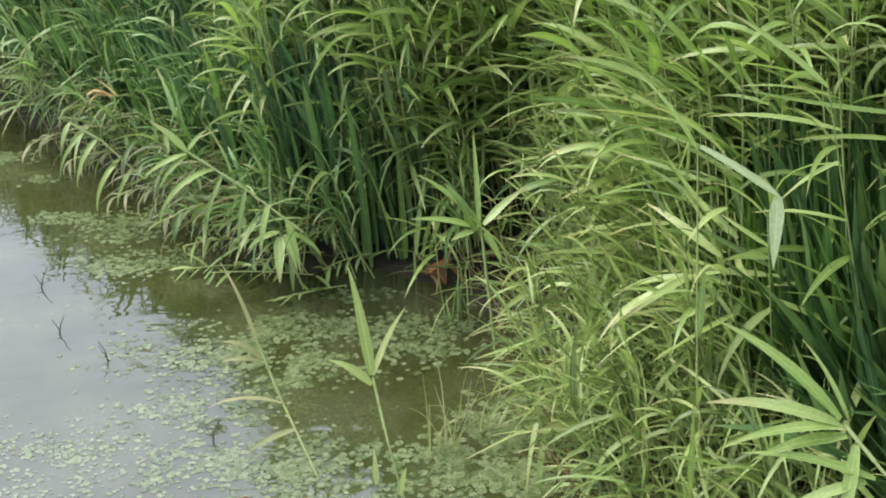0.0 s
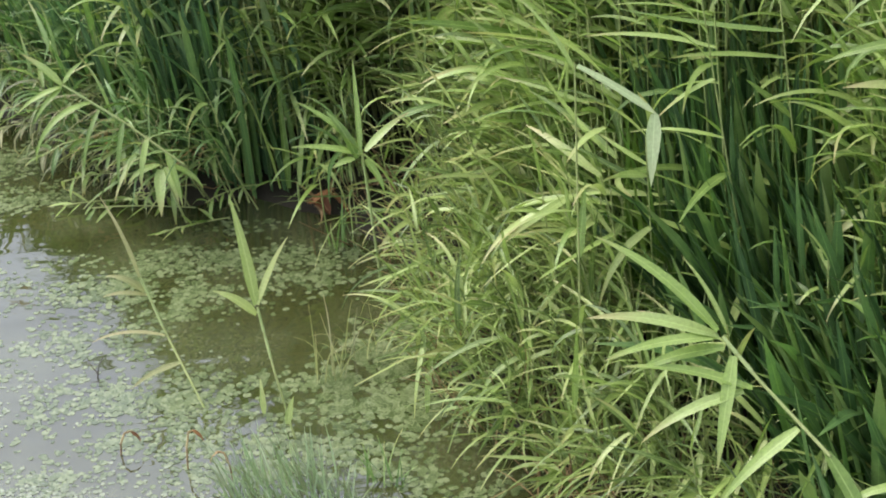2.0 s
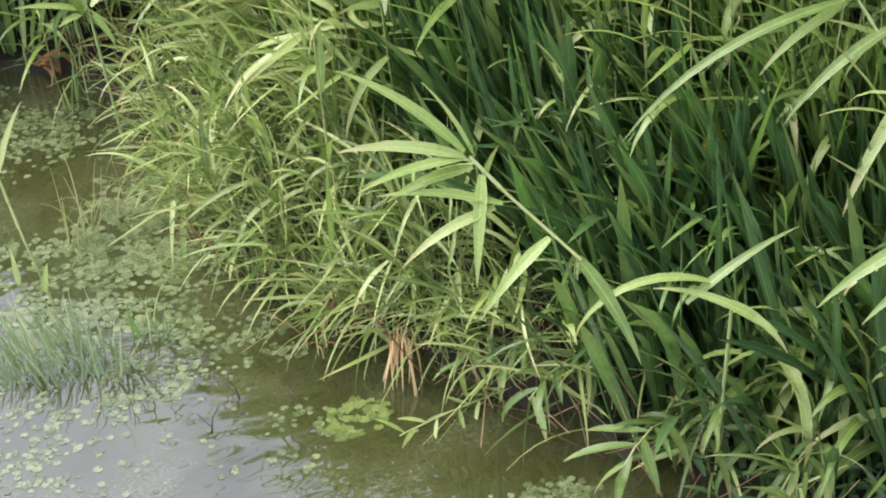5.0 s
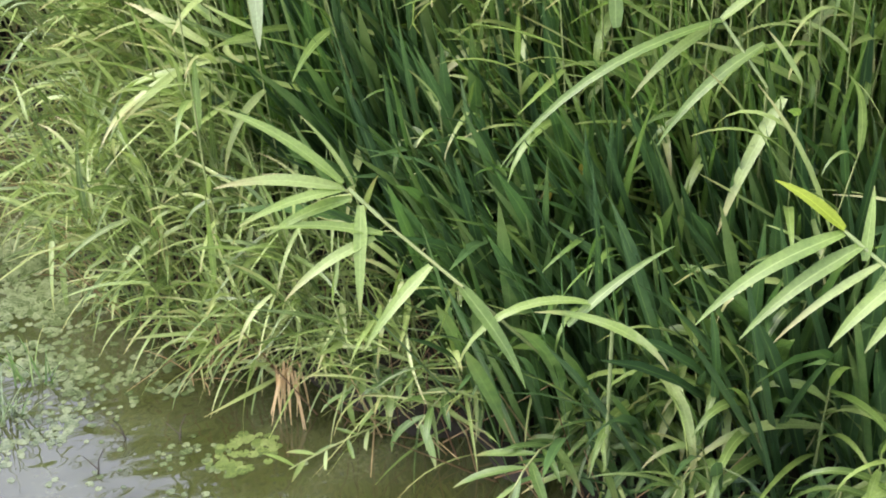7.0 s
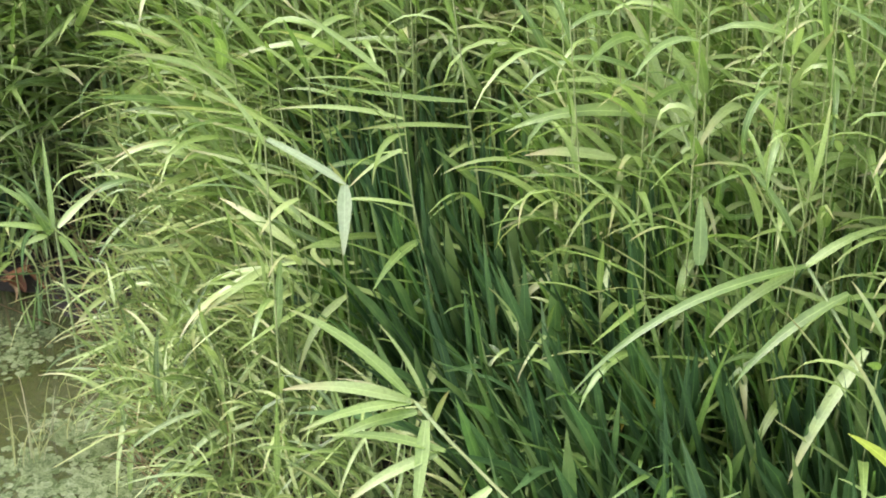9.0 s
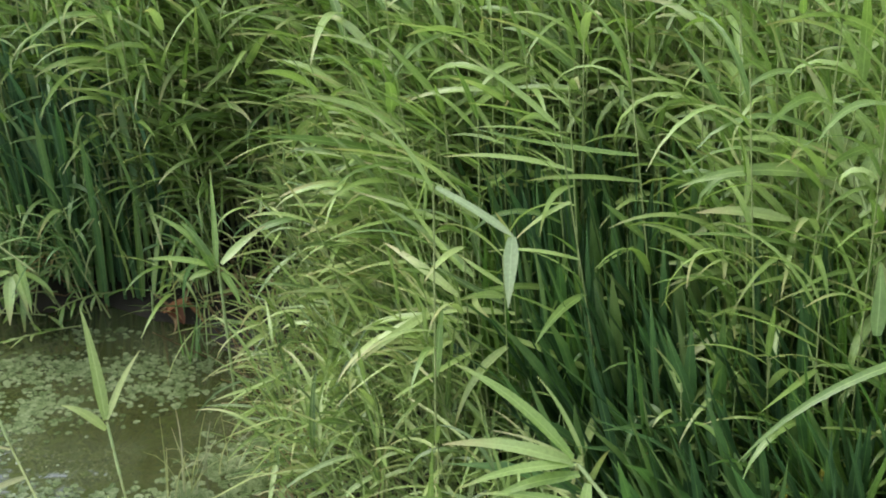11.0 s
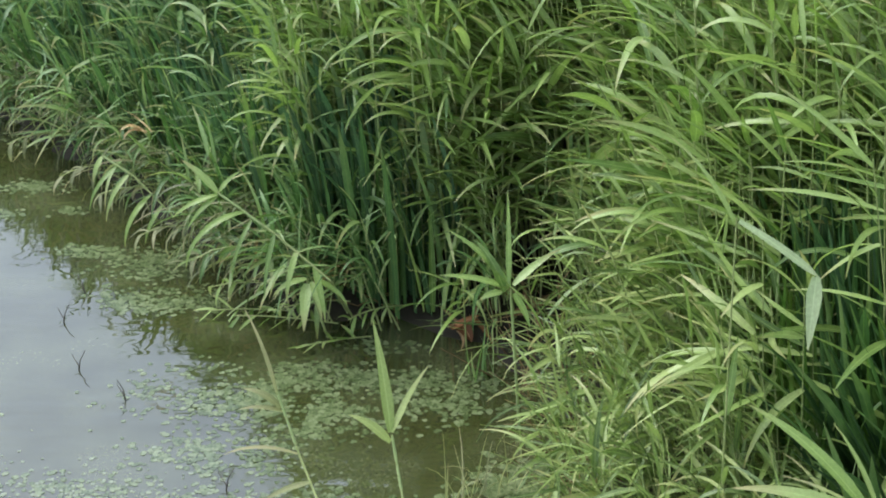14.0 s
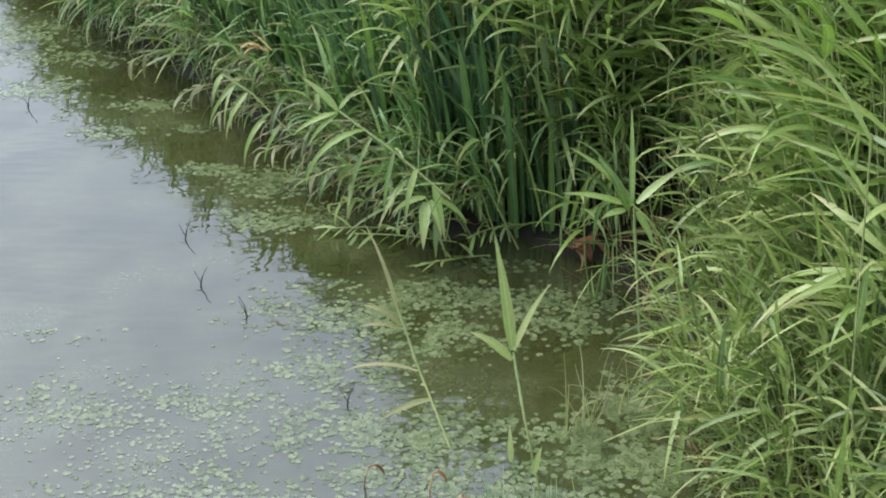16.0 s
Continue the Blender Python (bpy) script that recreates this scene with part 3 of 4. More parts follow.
# ---- floating leaves ----
PAD_PATCHES = [(-0.45, 4.35, 0.55, 0.24, 1.0), (-0.1, 4.45, 0.25, 0.16, 0.9), (-0.75, 4.1, 0.3, 0.25, 0.6), (-0.4, 3.68, 0.5, 0.2, 1.0), (0.12, 3.75, 0.3, 0.35, 1.0),
               (-0.85, 3.75, 0.3, 0.25, 0.3), (-0.1, 3.4, 0.4, 0.2, 0.9), (0.2, 3.15, 0.3, 0.2, 0.8), (-0.25, 3.0, 0.45, 0.2, 0.6), (0.3, 2.84, 0.3, 0.14, 0.35),
               (-1.55, 3.84, 0.32, 0.13, 0.62), (-0.95, 3.42, 0.4, 0.1, 0.6), (-0.75, 3.75, 0.25, 0.22, 0.5), (-1.2, 3.55, 0.3, 0.05, 0.4), (-1.45, 3.46, 0.25, 0.05, 0.4), (-1.7, 4.2, 0.2, 0.06, 0.35), (-1.15, 3.85, 0.2, 0.06, 0.5), (-0.95, 4.45, 0.2, 0.1, 0.7),
               (-1.1, 4.98, 0.25, 0.12, 0.9), (-0.3, 4.68, 0.14, 0.05, 1.0), (-1.93, 5.6, 0.16, 0.06, 1.0), (-1.6, 5.64, 0.1, 0.035, 1.0), (-1.76, 5.84, 0.18, 0.06, 1.0), (-1.45, 5.3, 0.14, 0.07, 1.0),
               (-1.14, 5.22, 0.25, 0.13, 1.0), (-2.27, 5.97, 0.25, 0.12, 0.9), (-2.6, 6.5, 0.5, 0.25, 1.0), (-2.2, 6.3, 0.25, 0.1, 1.0), (0.95, 2.42, 0.14, 0.07, 1.0)]
HOLES = [(-0.23, 4.02, 0.32, 0.15), (-0.62, 4.66, 0.24, 0.08), (0.62, 2.98, 0.2, 0.1), (0.34, 3.03, 0.2, 0.07), (0.12, 2.98, 0.12, 0.05)]


def pad_keep(x, y):
    p = np.zeros_like(x)
    for cx, cy, rx, ry, amount in PAD_PATCHES:
        p = np.maximum(p, amount * np.exp(-(((x - cx) / rx) ** 2 + ((y - cy) / ry) ** 2) ** 1.5))
    for cx, cy, rx, ry in HOLES:
        p = p * (1 - np.exp(-(((x - cx) / rx) ** 2 + ((y - cy) / ry) ** 2) ** 2))
    clump = 0.5 + 0.5 * np.sin(x * 17 + 3 * np.sin(y * 11)) * np.sin(y * 23 + 2 * np.sin(x * 13))
    bands = 0.5 + 0.5 * np.sin(y * 19 + 2.2 * np.sin(x * 4.1) + 1.3 * np.sin(x * 9.7 + y * 5))
    return p ** 1.7 * (0.12 + 0.88 * clump ** 1.5) * (0.25 + 0.75 * bands) * (shore_distance(x, y) < 0.03)


def pads(places, size):
    """Small round leaves with a notch, slightly dished, a few millimetres thick."""
    n, sides = len(places), 9
    ang = np.linspace(0.25, 2 * np.pi - 0.25, sides)
    turn = rng.uniform(0, 6.28, n)[:, None]
    r = size[:, None] * rng.uniform(0.88, 1.08, (n, sides))
    tilt_az, tilt = rng.uniform(0, 6.28, n)[:, None], np.abs(rng.normal(0, 0.02, n))[:, None]
    px, py = r * np.cos(ang + turn), r * np.sin(ang + turn) * 0.9
    z = 0.0006 + rng.uniform(0, 0.0008, n)[:, None]
    pz = z + np.maximum(0, (px * np.cos(tilt_az) + py * np.sin(tilt_az)) * tilt) + 0.0002
    rim = np.stack([places[:, :1] + px, places[:, 1:] + py, pz], -1)
    low = rim * [1, 1, 0] + [0, 0, 0.0006]
    hub = np.stack([places[:, 0] + size * 0.1 * np.cos(turn[:, 0]), places[:, 1] + size * 0.1 * np.sin(turn[:, 0]), z[:, 0]], -1)[:, None]
    verts = np.concatenate([hub, rim, low], 1)
    tri = np.array([(0, 1 + i, 2 + i, 2 + i) for i in range(sides - 1)])
    skirt = np.array([(1 + i, 1 + sides + i, 2 + sides + i, 2 + i) for i in range(sides - 1)])
    uv1 = np.concatenate([[(0.5, 0.3)], np.stack([0.5 + 0.5 * np.cos(ang), np.full(sides, 0.6)], 1), np.stack([0.5 + 0.5 * np.cos(ang), np.full(sides, 0.6)], 1)])
    k = 1 + 2 * sides
    off = (np.arange(n) * k)[:, None, None]
    tris = (tri[None, :, :3] + off).reshape(-1, 3).tolist()
    quads = (skirt[None] + off).reshape(-1, 4).tolist()
    return verts.reshape(-1, 3), tris + quads, np.tile(uv1, (n, 1))


pad_places = spread(10800, (-3.2, 2.2, 1.3, 7.0), pad_keep)
pad_size = rng.uniform(0.006, 0.0125, len(pad_places)) + 0.005 * np.exp(-((pad_places[:, 0] - 0.12) / 0.3) ** 2 - ((pad_places[:, 1] - 3.75) / 0.35) ** 2)
mats = [(-0.45, 4.35, "mat of small round leaves floating on olive water"), (-0.1, 3.65, "mat of larger round leaves floating beside the reeds")]
mat_of = np.full(len(pad_places), -1)
for k, (cx, cy, label) in enumerate(mats):
    gap = np.hypot(pad_places[:, 0] - cx, pad_places[:, 1] - cy)
    gap[mat_of >= 0] = 9
    pick = np.argsort(gap)[:130]
    mat_of[pick] = k
    plant = thing("floating_mat", cx, cy, 0.0, label, "floating plants")
    for i in pick:
        part("round_leaf", pads(pad_places[i:i + 1] - (cx, cy), pad_size[i:i + 1]), pad_one, plant, smooth=False)
v, f, u = pads(pad_places[mat_of < 0], pad_size[mat_of < 0])
tagged(new("floating_leaves", mesh_from("floating_leaves", v, f, pad_mat, u, False)), "small round pale green leaves floating in mats", "floating leaves", kind="stuff")


# a small raft of brighter leaves close to the bank
plant = thing("floating_mat", 0.57, 2.84, 0.0, "small raft of bright yellow-green round leaves near the bank", "floating plants")
for k in range(60):
    r, a = math.sqrt(rng.random()), rng.uniform(0, 6.28)
    part("round_leaf", pads(np.array([[0.1 * r * math.cos(a), 0.075 * r * math.sin(a)]]), rng.uniform(0.010, 0.016, 1)), raft_mat, plant, smooth=False)


# tiny leaves drifting over the open water
drift = spread(2700, (-3.0, 2.6, 0.6, 4.9), lambda x, y: np.clip(0.25 + 0.75 * np.sin(x * 3.1 + 1.5 * np.sin(y * 4.3)) * np.sin(y * 5.7 + x), 0.04, 1)
               * np.exp(-((x + 1.0) / 0.7) ** 2 - ((y - 3.35) / 0.45) ** 2) * (x < -0.3))
v, f, u = pads(drift, rng.uniform(0.004, 0.009, len(drift)))
tagged(new("drifting_leaves", mesh_from("drifting_leaves", v, f, glare_drift_mat, u, False)), "tiny leaves drifting on open water, paled with painted sky glare", "floating leaves", kind="stuff")


# ---- reeds that stand out ----
def reed_hero(name, label, hub, stem, leaves, mat=leaf_one, first=None):
    """A single reed: stem through the points given from its hub, and leaves as (place, azimuth, rise, length, width, bend, twist)."""
    low = min(p[2] for p in stem)
    plant = thing(name, hub[0] + stem[-1][0], hub[1] + stem[-1][1], hub[2] + low, label, "reed")
    shift = np.array(stem[-1][:2] + (low,), float)
    pts = np.array(stem, float) - shift
    if len(pts) > 1:
        stalk = part("stem", joined([tubes([a], [b], 0.0036, sections=2, sides=6, tip=0.95) for a, b in zip(pts[1:], pts[:-1])]), stem_mat, plant)
        for s in (0.04, 0.45):
            low_end, high_end = pts[0] + (pts[1] - pts[0]) * (s + 0.35), pts[0] + (pts[1] - pts[0]) * s
            part("sheath", tubes([low_end], [high_end], 0.0046, sections=2, sides=7, tip=0.85), sheath_mat, stalk, "pale leaf sheath")
    for i, (x, y, z, az, rise, length, width, bend, twist) in enumerate(leaves):
        part("leaf", ribbons(np.array((x, y, z)) - shift, radians(az), radians(rise), length, width, radians(bend), radians(twist), 0.0, sections=9), first if first and i == 0 else mat, plant, "bright yellow-green leaf" if first and i == 0 else "")
    return plant


reed_hero("reed_shoot", "young reed shoot with three leaves standing in open water", (-0.21, 3.66, 0.36),
          [(0.000, 0.000, 0.000), (0.035, -0.092, -0.156), (0.083, -0.150, -0.380)],
          [(-0.002, 0.003, 0.005, 110, 70, 0.32, 0.034, 27, -12),
           (-0.000, 0.003, 0.005, 47, 60, 0.21, 0.020, 30, 29),
           (-0.003, -0.011, -0.017, 166, 48, 0.14, 0.031, 42, -42),
           (-0.000, -0.155, -0.253, 96, 70, 0.10, 0.017, 27, -2),
           (0.062, -0.168, -0.285, 63, 68, 0.08, 0.022, 32, 18)], shoot_mat)
reed_hero("leaning_reed", "thin leaning reed with a dry straw-coloured tip leaf", (-0.56, 3.95, 0.30),
          [(0.000, 0.000, 0.000), (0.070, -0.093, -0.163), (0.182, -0.284, -0.322)],
          [(0.000, -0.003, -0.004, 130, 68, 0.27, 0.013, 32, -21),
           (0.013, -0.025, -0.042, 170, 51, 0.13, 0.026, 60, -43),
           (0.018, -0.029, -0.050, -177, 22, 0.13, 0.016, 42, -45),
           (0.062, -0.089, -0.156, -175, 24, 0.22, 0.013, 52, -44),
           (0.105, -0.129, -0.227, -163, -1, 0.17, 0.021, 40, -42)], dry_shoot_mat)
reed_hero("reed_shoot", "pale green reed shoot with leaves fanned out", (0.11, 3.96, 0.65),
          [(0.000, 0.000, 0.000), (0.050, 0.090, -0.650)],
          [(-0.005, 0.002, 0.004, 180, 22, 0.20, 0.023, 27, -49),
           (-0.000, 0.005, 0.008, 160, 50, 0.24, 0.023, 32, -45),
           (0.007, 0.007, 0.010, 26, 41, 0.17, 0.027, 27, 40),
           (0.107, 0.061, 0.081, 11, 22, 0.15, 0.025, 32, 48),
           (-0.005, 0.006, 0.011, 93, 69, 0.27, 0.017, 25, -3),
           (-0.015, -0.005, -0.005, 142, 67, 0.17, 0.030, 42, -36),
           (-0.023, -0.005, -0.005, -165, 3, 0.07, 0.023, 42, -46),
           (0.008, -0.005, -0.010, -45, -33, 0.11, 0.023, 42, 32)])
reed_hero("arching_reed", "long arching reed with broad pale leaves over the water", (0.76, 2.47, 1.03),
          [(0.000, 0.000, 0.000), (0.063, -0.059, -0.067), (0.186, -0.164, -0.183), (0.740, 0.130, -1.010)],
          [(-0.007, 0.008, 0.009, 156, 48, 0.31, 0.030, 32, -46),
           (-0.011, 0.004, 0.003, 167, 19, 0.26, 0.032, 34, -44),
           (-0.006, 0.001, 0.000, -172, 10, 0.24, 0.025, 32, -41),
           (0.003, -0.012, -0.016, -179, -1, 0.19, 0.029, 32, -41),
           (0.050, -0.067, -0.080, 166, 20, 0.26, 0.023, 32, -43),
           (0.033, -0.067, -0.085, -172, -5, 0.23, 0.027, 42, -37),
           (0.018, -0.025, -0.030, -111, -40, 0.23, 0.029, 32, -2),
           (0.131, -0.125, -0.141, -159, -22, 0.22, 0.029, 32, -29),
           (0.181, -0.160, -0.178, -59, -34, 0.26, 0.034, 30, 32)])
reed_hero("arching_reed", "leaning reed with large lance-shaped leaves", (1.62, 2.00, 1.03),
          [(0.000, 0.000, 0.000), (0.088, -0.090, -0.080), (0.200, -0.211, -0.192), (0.630, 0.200, -0.980)],
          [(0.003, 0.001, 0.003, 139, 40, 0.17, 0.033, 27, -45),
           (-0.001, -0.002, -0.003, 180, -7, 0.35, 0.039, 42, -33),
           (0.031, -0.027, -0.022, -176, -15, 0.31, 0.037, 34, -30),
           (0.055, -0.059, -0.054, -177, -17, 0.26, 0.020, 27, -30),
           (0.089, -0.087, -0.076, -171, -21, 0.20, 0.037, 32, -25),
           (0.027, -0.046, -0.049, 58, 66, 0.15, 0.024, 27, -4),
           (0.117, -0.116, -0.103, -168, -23, 0.16, 0.033, 32, -23)], leaf_one, bright_one)
reed_hero("reed", "reed with leaves arched over like hoops", (1.24, 2.20, 0.75),
          [(0.000, 0.000, 0.000), (0.100, 0.150, -0.745)],
          [(-0.031, 0.035, 0.033, 176, 27, 0.37, 0.022, 110, -40),
           (0.077, -0.065, -0.052, 150, 37, 0.28, 0.026, 50, -40),
           (-0.090, 0.028, -0.005, 3, 41, 0.28, 0.023, 27, 33),
           (0.000, 0.000, 0.000, -46, -15, 0.16, 0.021, 42, 38)])
reed_hero("reed", "tall reed with broad leaves spread in tiers", (1.60, 3.27, 1.27),
          [(0.000, 0.000, 0.000), (0.060, -0.132, -0.189), (0.150, 0.100, -1.191)],
          [(-0.016, 0.008, 0.005, 119, 62, 0.25, 0.033, 27, -38),
           (-0.020, 0.009, 0.005, 162, 17, 0.28, 0.028, 34, -53),
           (-0.011, -0.022, -0.042, 168, 11, 0.41, 0.045, 42, -51),
           (-0.142, -0.042, -0.138, 164, 12, 0.23, 0.036, 30, -51),
           (0.019, -0.049, -0.071, 37, 70, 0.22, 0.047, 37, 20),
           (0.005, -0.009, -0.012, 40, 94, 0.13, 0.020, 90, 21),
           (0.014, -0.076, -0.119, 0, 48, 0.21, 0.025, 52, 45)])
reed_hero("reed", "tall reed with long pale leaves hanging", (1.69, 2.65, 1.14),
          [(0.000, 0.000, 0.000), (0.075, -0.104, -0.135), (0.250, 0.100, -1.063)],
          [(0.006, -0.002, 0.000, -179, -4, 0.62, 0.027, 52, -40),
           (0.084, -0.055, -0.049, -172, -17, 0.34, 0.030, 42, -34),
           (-0.019, -0.001, -0.012, -173, -17, 0.25, 0.027, 37, -36),
           (-0.018, 0.037, 0.052, 131, 55, 0.21, 0.021, 27, -46),
           (-0.007, -0.002, -0.006, -1, 42, 0.23, 0.025, 42, 41),
           (0.109, -0.126, -0.155, -152, -34, 0.35, 0.035, 37, -19),
           (-0.228, 0.060, -0.010, 78, 71, 0.16, 0.035, 25, -10)])
reed_hero("leaning_reed", "bright reed leaning out over the water with drooping leaves", (-0.83, 4.71, 0.56),
          [(0.000, 0.000, 0.000), (0.186, -0.054, -0.119), (0.372, -0.119, -0.256), (0.420, 0.120, -0.539)],
          [(0.000, 0.000, 0.000, 159, 48, 0.16, 0.030, 27, -41),
           (0.005, 0.002, 0.003, 31, 53, 0.10, 0.018, 42, 46),
           (0.000, -0.003, -0.005, -160, -5, 0.17, 0.021, 40, -50),
           (0.000, -0.006, -0.009, -145, -21, 0.15, 0.019, 40, -44),
           (0.112, -0.036, -0.078, -117, -28, 0.23, 0.015, 60, -26),
           (0.186, -0.054, -0.119, -103, -35, 0.23, 0.018, 50, -15),
           (0.260, -0.076, -0.167, -108, -35, 0.18, 0.022, 50, -18),
           (0.093, -0.024, -0.054, -149, 4, 0.30, 0.024, 90, -47),
           (0.316, -0.100, -0.216, -66, -40, 0.19, 0.024, 40, 13)])
reed_hero("leaning_reed", "thin pale reed bent low over the water", (-1.36, 5.35, 0.38),
          [(0.000, 0.000, 0.000), (0.115, -0.029, -0.066), (0.264, -0.094, -0.197), (0.400, 0.150, -0.362)],
          [(0.053, -0.015, -0.033, -135, -20, 0.20, 0.019, 60, -42),
           (0.095, -0.028, -0.061, -127, -24, 0.20, 0.019, 60, -36),
           (0.000, 0.000, 0.000, -118, -28, 0.11, 0.021, 60, -31),
           (0.179, -0.058, -0.125, -129, -19, 0.23, 0.023, 70, -37),
           (0.221, -0.076, -0.161, -126, -29, 0.16, 0.019, 50, -34)])
reed_hero("blade_shoot", "pale upright leaves standing out against dark blades", (-0.10, 4.75, 0.12),
          [(0.000, 0.000, 0.000), (0.000, 0.020, -0.15)],
          [(-0.030, -0.010, -0.017, 100, 84, 0.43, 0.026, 20, 20),
           (0.005, -0.005, -0.009, 60, 80, 0.38, 0.024, 30, -25),
           (-0.060, -0.010, -0.017, 150, 80, 0.52, 0.024, 25, 35),
           (0.055, -0.001, -0.002, 20, 78, 0.33, 0.024, 38, 40),
           (0.030, -0.011, -0.018, -30, 84, 0.36, 0.022, 45, -40)], leaf_one)
reed_hero("reed_shoot", "low reed with broad pale leaves hanging to the water", (-0.54, 4.61, 0.30),
          [(0.000, 0.000, 0.000), (0.050, 0.120, -0.299)],
          [(0.000, -0.008, -0.013, -90, -23, 0.17, 0.041, 42, -5),
           (0.015, -0.004, -0.008, -65, -22, 0.14, 0.024, 50, 14),
           (0.000, 0.000, 0.000, -160, 4, 0.13, 0.026, 60, -47),
           (0.024, 0.002, -0.001, -19, -8, 0.15, 0.022, 60, 43)])
reed_hero("dead_shoot", "orange-brown dead leaves crossed at the waterline", (-0.01, 4.74, 0.07),
          [(0.000, 0.000, 0.000), (0.000, 0.030, -0.092)],
          [(-0.056, -0.018, -0.020, 18, 33, 0.11, 0.027, 32, 44),
           (0.011, -0.029, -0.049, 167, 42, 0.09, 0.027, 32, -45),
           (-0.019, -0.007, -0.008, -42, -37, 0.07, 0.050, 32, 32),
           (0.019, 0.007, 0.008, -33, -32, 0.12, 0.017, 32, 38)], dead_one)

# the reed whose broad leaf is folded down in the middle
plant = thing("reed", 0.66, 3.35, 0.03, "reed with one broad leaf folded sharply downwards", "reed")
part("stem", tubes([(0, 0, -0.05)], [(-0.07, -0.09, 1.22)], 0.004, sections=4, sides=6), stem_mat, plant)
part("leaf", joined([ribbons((-0.064, -0.092, 1.213), radians(-31), radians(-18), 0.215, 0.017, radians(12), radians(60), kind="blade", sections=8),
                     ribbons((0.10, -0.19, 1.128), radians(-102), radians(-56), 0.165, 0.036, radians(8), 0.0, kind="leaf", sections=8)]), fold_mat, plant, "broad leaf folded in the middle")
for z, az, rise, length, bend in ((1.2, 140, 55, 0.28, 40), (1.05, 190, 35, 0.30, 60), (0.75, 245, 40, 0.24, 90), (0.8, 215, 30, 0.28, 60), (0.66, 75, 60, 0.2, 10)):
    part("leaf", ribbons((-0.057 * z, -0.074 * z, z), radians(az), radians(rise), length, 0.024, radians(bend), 0.4), leaf_one, plant)


# ---- plants at the waterline ----
def leafy_sprig(name, label, x, y, z, az, reach, count, size, droop, mat, rise=0.35, category="waterside plant"):
    """A low stem that leans out over the water, with pairs of hanging willow-shaped leaves."""
    plant = thing(name, x, y, z, label, category)
    s = np.linspace(0, 1, 6)
    way = np.array((math.cos(az), math.sin(az), 0.0))
    line = way[None] * (reach * s)[:, None]
    line[:, 2] = reach * rise * np.sin(s * 2.4) - 0.02
    part("stem", joined([tubes([a], [b], 0.0026, sections=1, sides=5, tip=0.9) for a, b in zip(line[:-1], line[1:])]), stem_mat, plant)
    for k in range(count):
        t = 0.2 + 0.8 * (k + 0.5) / count
        p = np.array([np.interp(t, s, line[:, c]) for c in range(3)])
        part("leaf", ribbons(p, az + (1 if k % 2 else -1) * rng.uniform(0.3, 1.3), rng.uniform(-0.4, 0.5), size * rng.uniform(0.7, 1.25), size * rng.uniform(0.11, 0.17),
                             rng.uniform(0.6, 1.5) * droop, rng.normal(0, 0.5), rng.normal(0, 0.3), kind="willow", sections=6), mat, plant)
    return plant


for x, y, az, reach, count, size in ((-0.45, 4.95, 200, 0.34, 11, 0.10), (-0.62, 4.98, 195, 0.36, 12, 0.12), (-0.85, 5.1, 215, 0.28, 9, 0.12), (-0.3, 4.92, 230, 0.24, 9, 0.10),
                                     (-1.0, 5.3, 210, 0.32, 12, 0.12), (-1.2, 5.6, 205, 0.34, 12, 0.13), (-1.4, 5.8, 215, 0.34, 12, 0.13), (-1.7, 6.1, 220, 0.34, 10, 0.13)):
    dry = x < -0.8
    if dry:
        reach, count, size = reach * 0.75, count - 4, size * 0.8
    leafy_sprig("leafy_sprig", "withered grey-green sprig drooping over the water" if dry else "pale leafy sprig hanging low over the water",
                x, y, 0.14, radians(az), reach, count, size, 1.7 if dry else 1.2, withered_mat if dry else shaded_sprig_mat, 0.15 if dry else 0.35)
for x, y, az, reach, count, size in ((1.25, 2.75, 205, 0.33, 12, 0.13), (1.35, 2.5, 215, 0.36, 12, 0.15), (1.5, 2.55, 225, 0.3, 11, 0.16), 
                                     (1.15, 2.9, 215, 0.3, 11, 0.12), (1.0, 2.95, 225, 0.24, 10, 0.12)):
    leafy_sprig("leafy_sprig", "leafy green sprig crowding the water's edge", x, y, 0.08, radians(az), reach, count, size, 1.0, shaded_sprig_mat, 0.5)
leafy_sprig("floating_sprig", "yellow-green leafy sprig lying on the water", 1.0, 2.83, 0.03, radians(196), 0.36, 9, 0.07, 0.3, leaf_one, 0.04)
for x, y, az, reach in ((-0.46, 4.80, 176, 0.36), (-0.62, 4.88, 184, 0.30), (-0.34, 4.72, 200, 0.24)):
    leafy_sprig("floating_sprig", "yellow-green leafy sprig lying along the far waterline", x, y, 0.035, radians(az), reach, 10, 0.08, 0.3, leaf_one, 0.04)
leafy_sprig("leafy_sprig", "pale sprig caught among dark strap leaves", 1.2, 3.1, 0.66, radians(170), 0.12, 4, 0.09, 1.5, shaded_sprig_mat, 0.2)
leafy_sprig("leafy_sprig", "pale sprig with a brown arched leaf among blades", 1.32, 3.12, 0.64, radians(160), 0.13, 4, 0.10, 1.6, shaded_sprig_mat, 0.25)
plant = thing("hanging_leaf", 1.34, 2.93, 0.0, "yellow-orange withered leaf hanging from a thin stalk", "dead leaf")
part("stem", tubes([(0.02, 0.03, 0.0)], [(-0.02, -0.01, 0.53)], 0.0028, sections=3, sides=5), stem_mat, plant)
part("leaf", ribbons((-0.02, -0.01, 0.53), radians(200), radians(-60), 0.085, 0.018, radians(25), 0.5, kind="willow"), yellow_mat, plant, "yellow-orange drooping leaf")
part("leaf", ribbons((-0.02, -0.01, 0.53), radians(178), radians(8), 0.11, 0.009, radians(10), 0.2), leaf_one, plant)
